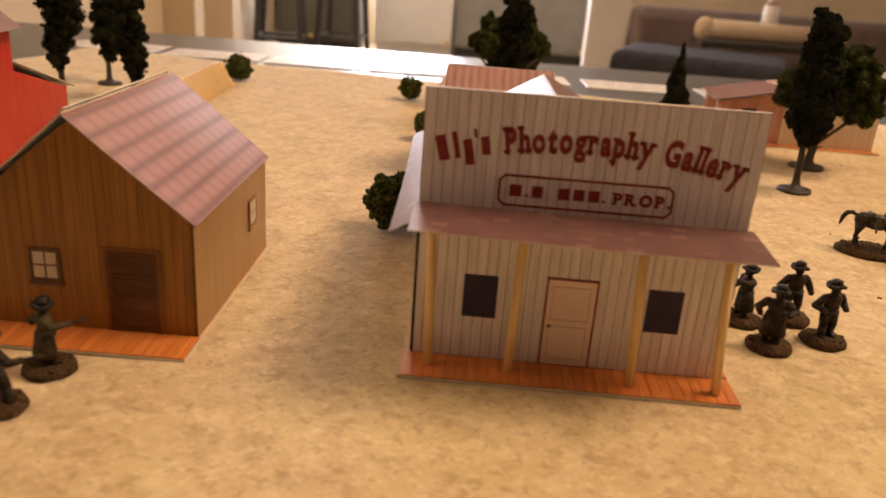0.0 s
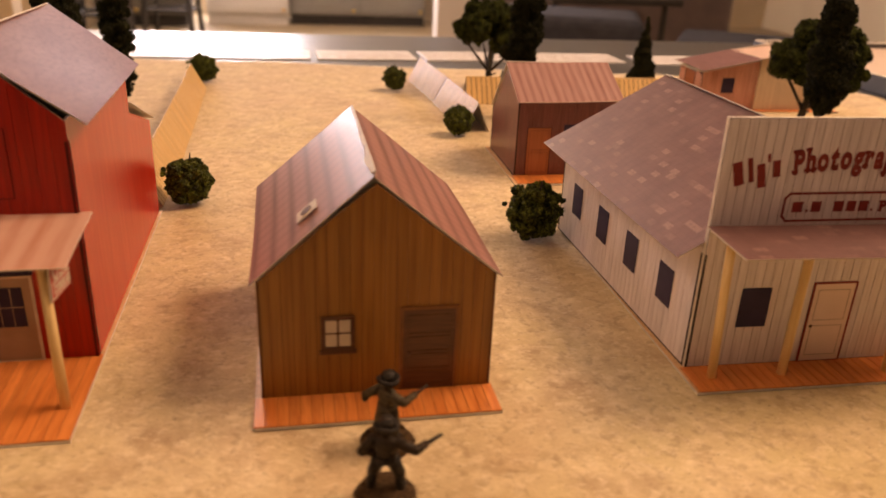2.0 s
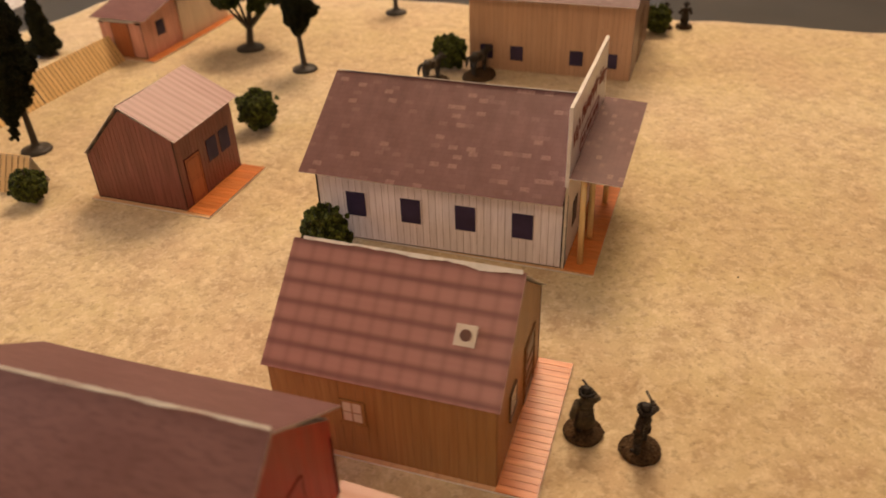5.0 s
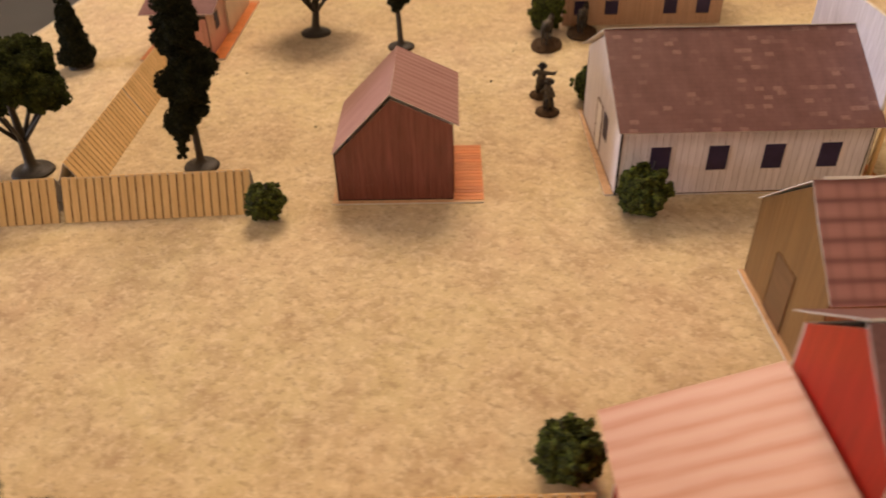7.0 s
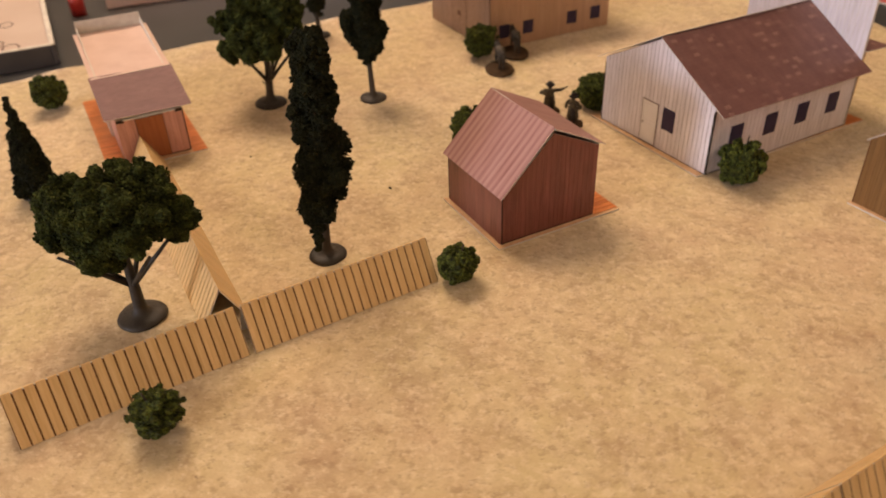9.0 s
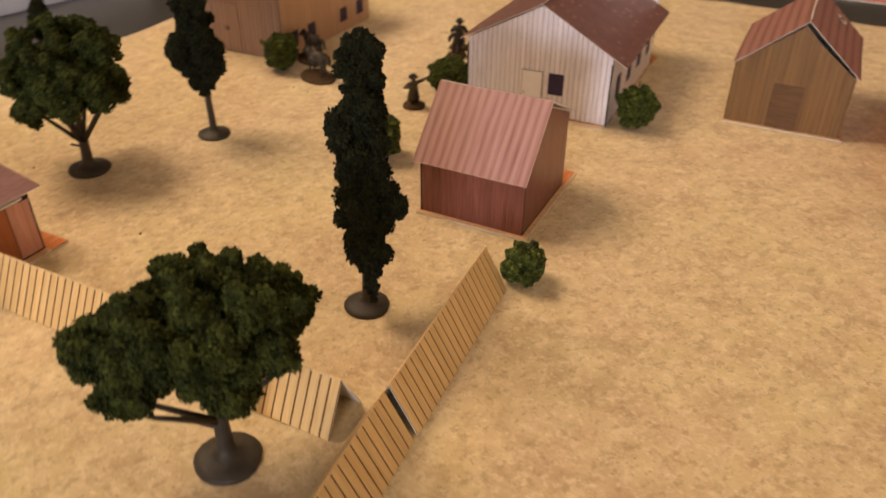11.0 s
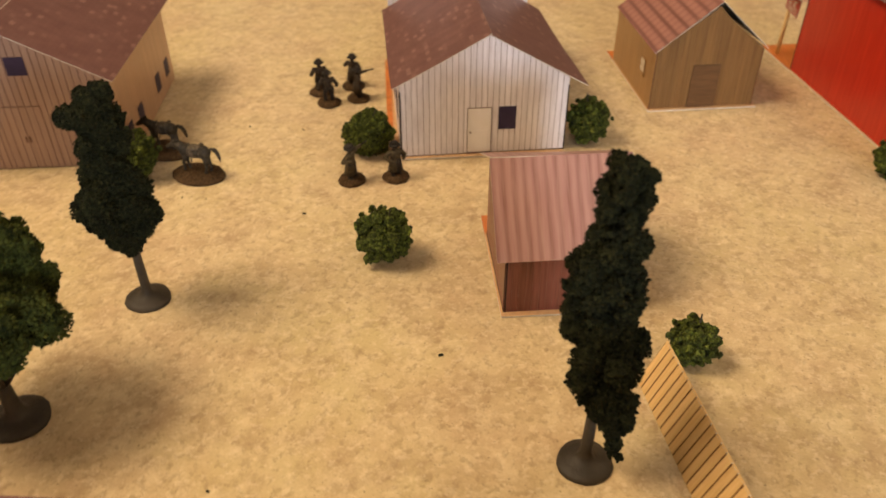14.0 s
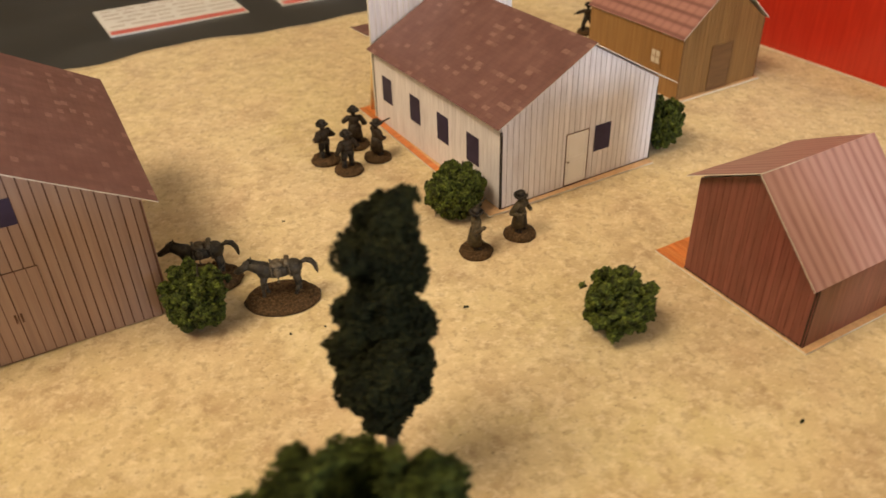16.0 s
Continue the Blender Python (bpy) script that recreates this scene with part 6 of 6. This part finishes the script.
    for bx, br in ((0.0034, 0.0049), (-0.0062, 0.0051)):
        for k in range(14):
            a, b = k * 0.4488, (k + 1) * 0.4488
            rod(bm, (bx, math.cos(a) * br * 0.90, 0.0210 + math.sin(a) * br * 0.96), (bx, math.cos(b) * br * 0.90, 0.0210 + math.sin(b) * br * 0.96), 0.00036, 0.00036, 5)
    bm.faces.ensure_lookup_table()
    for f in bm.faces[tack:]:
        f.material_index = 2
    for v in bm.verts:
        v.co += Vector([rnd.uniform(-1, 1) * 0.00012 for _ in range(3)])
    ob = new("horse_figurine", earthy(mesh_of(bm, "horse_figurine", [M_HORSE, M_EARTH, M_TACK]), 0.0050))
    smooth(ob)
    ob.matrix_basis = pose(x, y, 0, 0, 0, turn) @ Matrix.Scale(1.05, 4)
    return tagged(ob, label, "figurine", "cast horses")


horse(0.2922, 0.2005, -20, "dark grey saddled cast horse on an oval earthy base", 301)
horse(0.3255, 0.1590, -20, "dark grey saddled cast horse beside the tan barn", 302)


# ---- cards round the cloth ----
def record_card(x, y, turn, length, depth, label, band=-1, banded_edge=True):
    c = thing("record_card", label, "card", (x, y, TABLE_Z), turn, "printed cards round the cloth")
    part("sheet", soft_box((-length / 2, -depth / 2, 0.0), (length / 2, depth / 2, 0.0022), 0.0006, 1), M_CARD_PRINT, c)
    if banded_edge:
        bm = bmesh.new()
        e = band * depth / 2
        box(bm, (-length / 2 + 0.002, min(e * 0.98, e * 0.72), 0.0020), (length / 2 - 0.002, max(e * 0.98, e * 0.72), 0.0024))
        part("red_band", bm, M_CARD_RED, c, "red printed band")
    rnd = random.Random(int(abs(x) * 1000) + 5)
    for k in range(5):
        yy = -band * depth * (0.40 - 0.15 * k)
        u = -length * 0.46
        while u < length * 0.40:
            w = rnd.uniform(0.010, 0.034)
            bm = bmesh.new()
            box(bm, (u, yy - 0.0018, 0.0020), (min(u + w, length * 0.46), yy + 0.0018, 0.0023))
            part("print_bar", bm, M_CARD_TEXT, c)
            u += w + rnd.uniform(0.003, 0.009)


CARD_LABEL = "white printed card with a red band on the dark table cover"
for x, y, turn in ((-0.565, 0.925, 2), (-0.400, 0.915, 2), (-0.240, 0.915, 1), (-0.083, 0.920, 3), (0.078, 0.925, 3), (0.250, 0.925, 2), (0.428, 0.918, 1)):
    record_card(x, y, turn, 0.148, 0.082, "white printed card lying flat on the dark table cover", 1, False)
for x, y, turn in ((0.2125, -0.4035, 1), (0.0090, -0.4000, -3), (-0.1900, -0.4200, 2)):
    record_card(x, y, turn, 0.158, 0.105, CARD_LABEL, 1)


# ---- crumbs on the cloth ----
def crumbs():
    rnd = random.Random(8)
    for k, (x, y) in enumerate(((0.0245, -0.1140), (0.300, 0.232), (0.281, 0.236), (0.262, 0.118), (0.215, 0.128), (0.205, 0.262), (0.385, 0.470), (0.115, 0.420), (0.235, 0.505))):
        bm = bmesh.new()
        r = rnd.uniform(0.0005, 0.0011)
        for j in range(3):
            bmesh.ops.create_icosphere(bm, subdivisions=1, radius=r * rnd.uniform(0.5, 1.0), matrix=Matrix.Translation((rnd.uniform(-1, 1) * r, rnd.uniform(-1, 1) * r, r * 0.5)))
        ob = new("foam_crumb", mesh_of(bm, "foam_crumb", M_POPLAR))
        ob.location = (x, y, 0)
        tagged(ob, "tiny dark crumb of foam on the cloth", "crumb", "foam crumbs")


crumbs()


# ---- things on the table beyond the cloth ----
M_TRAY = blotchy("pink_map_print", (0.64, 0.52, 0.44), (0.58, 0.45, 0.37), 8, 0.45, 0.4)
M_TRAY_SIDE = blotchy("dark_box_side", (0.050, 0.045, 0.045), (0.065, 0.06, 0.06), 20, 0.5, 0.4)
M_BOOK = blotchy("rosy_white_cover", (0.68, 0.52, 0.48), (0.62, 0.44, 0.40), 14, 0.4, 0.5)
M_ORANGE = blotchy("orange_print", (0.66, 0.24, 0.10), (0.60, 0.30, 0.16), 14, 0.45, 0.4)
M_BLUEBOX = blotchy("pale_blue_tray", (0.46, 0.50, 0.62), (0.56, 0.58, 0.66), 14, 0.4, 0.4)
M_CAP = blotchy("red_plastic", (0.50, 0.035, 0.025), (0.42, 0.025, 0.02), 60, 0.35, 0.5)
M_WHITE = blotchy("white_cabinet_paint", (0.82, 0.79, 0.76), (0.76, 0.73, 0.70), 3, 0.5, 0.4)
M_GREY = blotchy("grey_cabinet_paint", (0.34, 0.33, 0.30), (0.28, 0.27, 0.25), 3, 0.5, 0.4)
# island panel stands in shade; that darkness is put into this colour
M_TAUPE = blotchy("taupe_with_shade", (0.16, 0.14, 0.11), (0.13, 0.115, 0.09), 3, 0.5, 0.4)
M_BLACK = blotchy("black_stain", (0.030, 0.026, 0.024), (0.045, 0.038, 0.034), 10, 0.45, 0.5)
M_LEATHER = blotchy("dark_mauve_leather", (0.17, 0.125, 0.118), (0.13, 0.098, 0.096), 9, 0.45, 0.5, bump=0.2, bump_scale=60)
M_NAVY = blotchy("dark_slate_fabric", (0.050, 0.052, 0.066), (0.036, 0.038, 0.050), 20, 0.8, 0.2, bump=0.2, bump_scale=120)
M_RATTAN = blotchy("honey_wood", (0.52, 0.32, 0.11), (0.40, 0.22, 0.07), 1.0, 0.45, 0.5, (8, 8, 60), (0.30, 0.15, 0.05), 2.0)
M_ROLL = blotchy("cream_padding", (0.64, 0.52, 0.38), (0.56, 0.44, 0.31), 9, 0.8, 0.2)
M_BRASS = blotchy("brass_knob", (0.75, 0.50, 0.15), (0.65, 0.42, 0.12), 60, 0.3, 0.6)


def game_tray(x, y, turn, sx, sy, h, top, side, label, drawn=True):
    """A shallow open box with a pale rim and a printed bottom sheet."""
    t = thing("game_tray", label, "box lid", (x, y, TABLE_Z), turn)
    w = 0.006
    for lo, hi in (((-sx / 2, -sy / 2, 0), (sx / 2, -sy / 2 + w, h)), ((-sx / 2, sy / 2 - w, 0), (sx / 2, sy / 2, h)),
                   ((-sx / 2, -sy / 2 + w, 0), (-sx / 2 + w, sy / 2 - w, h)), ((sx / 2 - w, -sy / 2 + w, 0), (sx / 2, sy / 2 - w, h))):
        part("side", soft_box(lo, hi, 0.0008, 1), side, t)
        part("rim", soft_box((lo[0], lo[1], h - 0.0002), (hi[0], hi[1], h + 0.0014), 0.0005, 1), M_PAPER, t, "white card rim")
    bm = bmesh.new()
    box(bm, (-sx / 2 + w, -sy / 2 + w, h - 0.012), (sx / 2 - w, sy / 2 - w, h - 0.008))
    part("printed_sheet", bm, top, t, "printed sheet")
    if drawn:
        rnd = random.Random(7)
        for k in range(16):
            bm = bmesh.new()
            cx, cy, r = rnd.uniform(-0.42, 0.42) * sx, rnd.uniform(-0.42, 0.42) * sy, rnd.uniform(0.006, 0.018)
            bmesh.ops.create_circle(bm, segments=14, radius=r)
            ring = bm.edges[:]
            out = bmesh.ops.extrude_edge_only(bm, edges=ring)
            for v in [g for g in out["geom"] if isinstance(g, bmesh.types.BMVert)]:
                v.co *= 1 + 0.0022 / r
            for v in bm.verts:
                v.co = Vector((v.co.x * 1.4 + cx, v.co.y + cy, h - 0.0077))
            part("drawn_ring", bm, M_INK_BROWN, t)
    return t


game_tray(0.765, 0.815, -2, 0.32, 0.38, 0.024, M_TRAY, M_TRAY_SIDE, "shallow open box with a pink map print inside")
game_tray(0.840, 0.110, -12, 0.19, 0.26, 0.040, M_BLUEBOX, M_BLUEBOX, "pale blue and white open tray on the dark cover", False)


def booklet(x, y, turn, sx, sy, h, mat, label):
    b = thing("game_box", label, "box", (x, y, TABLE_Z), turn)
    part("body", soft_box((-sx / 2, -sy / 2, 0), (sx / 2, sy / 2, h), 0.002), mat, b)
    bm = bmesh.new()
    box(bm, (-sx * 0.40, -sy * 0.36, h - 0.0004), (sx * 0.40, sy * 0.30, h + 0.0008))
    part("cover_print", bm, M_CARD_PRINT, b, "paler printed panel")


booklet(0.860, 0.440, -6, 0.15, 0.20, 0.030, M_BOOK, "rosy white flat box on the dark cover")
booklet(1.020, 0.160, 14, 0.16, 0.24, 0.012, M_ORANGE, "flat orange and white printed board")
booklet(1.130, 0.420, 4, 0.24, 0.30, 0.018, M_BOOK, "rosy white flat box near the table edge")
cap = thing("red_bottle", "small red plastic bottle on the dark cover", "bottle", (0.795, 0.585, TABLE_Z))
bm = bmesh.new()
rod(bm, (0, 0, 0), (0, 0, 0.030), 0.0105, 0.0100, 16)
rod(bm, (0, 0, 0.0298), (0, 0, 0.036), 0.0100, 0.0050, 16)
smooth(part("body", bm, M_CAP, cap))
bm = bmesh.new()
rod(bm, (0, 0, 0.0355), (0, 0, 0.046), 0.0052, 0.0046, 14)
smooth(part("cap", bm, M_CAP, cap))


# ---- furniture beyond the table ----
FLOOR_Z = ROOM[4]


def bar_stool(x, y, turn):
    s = thing("bar_stool", "dark wooden bar stool on the pale floor", "stool", (x, y, FLOOR_Z), turn, "dark bar stools")
    for sx in (-1, 1):
        for sy in (-1, 1):
            bm = bmesh.new()
            rod(bm, (sx * 0.19, sy * 0.19, 0), (sx * 0.15, sy * 0.15, 0.66), 0.022, 0.028, 8)
            part("leg", bm, M_BLACK, s)
    for a, b in (((-0.18, -0.18), (0.18, -0.18)), ((-0.18, 0.18), (0.18, 0.18)), ((-0.18, -0.18), (-0.18, 0.18)), ((0.18, -0.18), (0.18, 0.18))):
        bm = bmesh.new()
        rod(bm, (*a, 0.20), (*b, 0.20), 0.016, 0.016, 8)
        part("rung", bm, M_BLACK, s)
    part("seat", soft_box((-0.2, -0.2, 0.65), (0.2, 0.2, 0.70), 0.015), M_BLACK, s)


bar_stool(-1.72, 6.35, 8)
bar_stool(-1.27, 6.75, -5)


def cabinet(name, x0, x1, y, depth, h, mat, doors, plinth, label):
    c = thing(name, label, "cabinet", ((x0 + x1) / 2, y, FLOOR_Z))
    w = (x1 - x0) / 2
    part("body", soft_box((-w, 0, 0.09), (w, depth, h), 0.006), mat, c)
    bm = bmesh.new()
    box(bm, (-w + 0.01, 0.03, 0), (w - 0.01, depth - 0.01, 0.092))
    part("plinth", bm, plinth, c)
    for k in range(doors):
        a, b = -w + 2 * w * k / doors + 0.012, -w + 2 * w * (k + 1) / doors - 0.012
        d = part("cabinet_door", soft_box((a, -0.018, 0.115), (b, 0.002, h - 0.03), 0.005), mat, c)
        part("door_moulding", outline(a + 0.06, 0.175, b - 0.06, h - 0.09, 0.012, 0.016, 0.022), mat, d).matrix_basis = Matrix(((1, 0, 0, 0), (0, 0, -1, 0), (0, 1, 0, 0), (0, 0, 0, 1)))
        bm = bmesh.new()
        ball(bm, (b - 0.035, -0.035, 0.14), 0.018, u=10, v=8)
        smooth(part("knob", bm, M_BRASS, d, "small brass knob"))


cabinet("kitchen_island", -1.98, -1.22, 7.2, 0.5, 0.92, M_TAUPE, 2, M_BLACK, "kitchen island behind the stools, its shade put into the taupe")
cabinet("kitchen_cabinet", -1.08, -0.33, 7.45, 0.6, 0.92, M_WHITE, 1, M_WHITE, "white panelled kitchen cabinet against the wall")
cabinet("oven_cabinet", -0.32, 0.98, 7.55, 0.55, 0.92, M_GREY, 2, M_BLACK, "grey kitchen unit with a dark plinth")
bm = soft_box((0.60, 4.45, FLOOR_Z), (0.835, 4.60, 1.2), 0.006)
tagged(new("white_column", mesh_of(bm, "white_column", M_WHITE)), "plain white painted column", "column", kind="structure")
for x0, x1, y in ((-2.0, -1.74, 5.15), (-2.0, -1.80, 4.60)):
    bm = soft_box((x0, y, FLOOR_Z), (x1, y + 0.16, ROOM[5]), 0.006)
    tagged(new("trim", mesh_of(bm, "trim", M_WALL)), "cream painted door trim", "trim", kind="structure")

sofa = thing("sofa", "dark mauve leather sofa with rounded back", "sofa", (1.62, 4.25, FLOOR_Z))
part("back", soft_box((-0.78, 0.0, 0.06), (0.78, 0.26, 0.74), 0.06, 4), M_LEATHER, sofa)
part("seat", soft_box((-0.66, 0.24, 0.06), (0.66, 0.90, 0.42), 0.05, 3), M_LEATHER, sofa)
for sx in (-1, 1):
    part("arm", soft_box((min(sx * 0.64, sx * 0.80), 0.20, 0.05), (max(sx * 0.64, sx * 0.80), 0.92, 0.58), 0.05, 3), M_LEATHER, sofa)
    for sy in (0.06, 0.84):
        bm = bmesh.new()
        rod(bm, (sx * 0.70, sy, 0), (sx * 0.70, sy, 0.07), 0.022, 0.028, 10)
        part("foot", bm, M_BLACK, sofa)
bench = thing("padded_bench", "slim dark bench with a cream padded roll along it", "bench", (1.42, 3.88, FLOOR_Z))
part("shelf", soft_box((-0.33, -0.12, 0.585), (0.40, 0.14, 0.625), 0.01), M_BLACK, bench)
bm = bmesh.new()
rod(bm, (-0.30, 0, 0.668), (0.40, 0, 0.668), 0.052, 0.044, 16)
ball(bm, (-0.30, 0, 0.668), 0.062, (0.8, 1, 1))
smooth(part("roll", bm, M_ROLL, bench, "cream padded roll"))
for sx in (-0.28, 0.35):
    bm = bmesh.new()
    rod(bm, (sx, 0, 0), (sx, 0, 0.59), 0.018, 0.018, 10)
    part("leg", bm, M_BLACK, bench)
bot = thing("bottle", "white plastic bottle with a pink cap on the bench", "bottle", (1.455, 3.93, FLOOR_Z + 0.70))
bm = bmesh.new()
rod(bm, (0, 0, -0.012), (0, 0, 0.10), 0.040, 0.038, 16)
smooth(part("body", bm, M_WHITE, bot))
bm = bmesh.new()
rod(bm, (0, 0, 0.10), (0, 0, 0.15), 0.028, 0.026, 16)
smooth(part("cap", bm, M_BOOK, bot, "pink cap"))

# a low dark table beyond the play table, with an open basket on it
low_z = -0.365
low = thing("side_table", "low dark wooden side table beyond the play table", "side table", (0.60, 2.28, FLOOR_Z), 15)
part("tabletop", soft_box((-0.24, -0.20, low_z - FLOOR_Z - 0.03), (0.24, 0.20, low_z - FLOOR_Z), 0.006), M_TABLE, low)
for sx in (-0.2, 0.2):
    for sy in (-0.16, 0.16):
        bm = bmesh.new()
        rod(bm, (sx, sy, 0), (sx, sy, low_z - FLOOR_Z - 0.03), 0.018, 0.022, 8)
        part("leg", bm, M_TABLE, low)
basket = thing("wicker_basket", "honey-coloured wicker basket with two ring handles", "basket", (0.60, 2.27, low_z), 15)
basket.scale = (0.82, 0.82, 0.82)


def hoop(bm, rx, ry, z, thick, n=28):
    for k in range(n):
        a, b = 2 * math.pi * k / n, 2 * math.pi * (k + 1) / n
        rod(bm, (math.cos(a) * rx, math.sin(a) * ry, z), (math.cos(b) * rx, math.sin(b) * ry, z), thick, thick, 6)


for k in range(9):
    bm = bmesh.new()
    hoop(bm, 0.128 + 0.0038 * k, 0.098 + 0.003 * k, 0.008 + 0.0142 * k, 0.0080)
    smooth(part("wicker_strand", bm, M_RATTAN, basket))
for k in range(22):
    a = 2 * math.pi * k / 22
    bm = bmesh.new()
    rod(bm, (math.cos(a) * 0.132, math.sin(a) * 0.102, 0.002), (math.cos(a) * 0.166, math.sin(a) * 0.128, 0.126), 0.0065, 0.0065, 6)
    part("stake", bm, M_RATTAN, basket)
bm = bmesh.new()
hoop(bm, 0.164, 0.126, 0.134, 0.0115)
smooth(part("rim", bm, M_RATTAN, basket, "thick rolled wicker rim"))
bm = bmesh.new()
rod(bm, (0, 0, 0.0), (0, 0, 0.010), 0.110, 0.112, 24)
part("base", bm, M_RATTAN, basket)
for y0, z0 in ((-0.115, 0.135), (-0.02, 0.165)):
    bm = bmesh.new()
    for k in range(20):
        a, b = 2 * math.pi * k / 20, 2 * math.pi * (k + 1) / 20
        rod(bm, (-0.005 + math.cos(a) * 0.052, y0, z0 + math.sin(a) * 0.045), (-0.005 + math.cos(b) * 0.052, y0, z0 + math.sin(b) * 0.045), 0.0085, 0.0085, 8)
    smooth(part("handle", bm, M_RATTAN, basket, "round tan ring handle"))
trunk = thing("storage_trunk", "black storage trunk on short feet", "trunk", (1.60, 2.50, FLOOR_Z), -30)
part("body", soft_box((-0.35, -0.22, 0.06), (0.35, 0.22, 0.52), 0.02), M_NAVY, trunk)
part("lid", soft_box((-0.36, -0.23, 0.521), (0.36, 0.23, 0.58), 0.02), M_NAVY, trunk)
for sx in (-0.28, 0.28):
    for sy in (-0.16, 0.16):
        bm = bmesh.new()
        rod(bm, (sx, sy, 0), (sx, sy, 0.065), 0.03, 0.034, 10)
        part("foot", bm, M_BLACK, trunk)
chest = thing("fabric_ottoman", "dark slate fabric ottoman beyond the table", "ottoman", (0.90, 3.00, FLOOR_Z), -20)
part("body", soft_box((-0.34, -0.2, 0.04), (0.34, 0.3, 0.62), 0.04, 3), M_NAVY, chest)
for sx in (-0.2, 0.2):
    for sy in (-0.12, 0.22):
        bm = bmesh.new()
        rod(bm, (sx, sy, 0), (sx, sy, 0.05), 0.02, 0.024, 8)
        part("foot", bm, M_BLACK, chest)
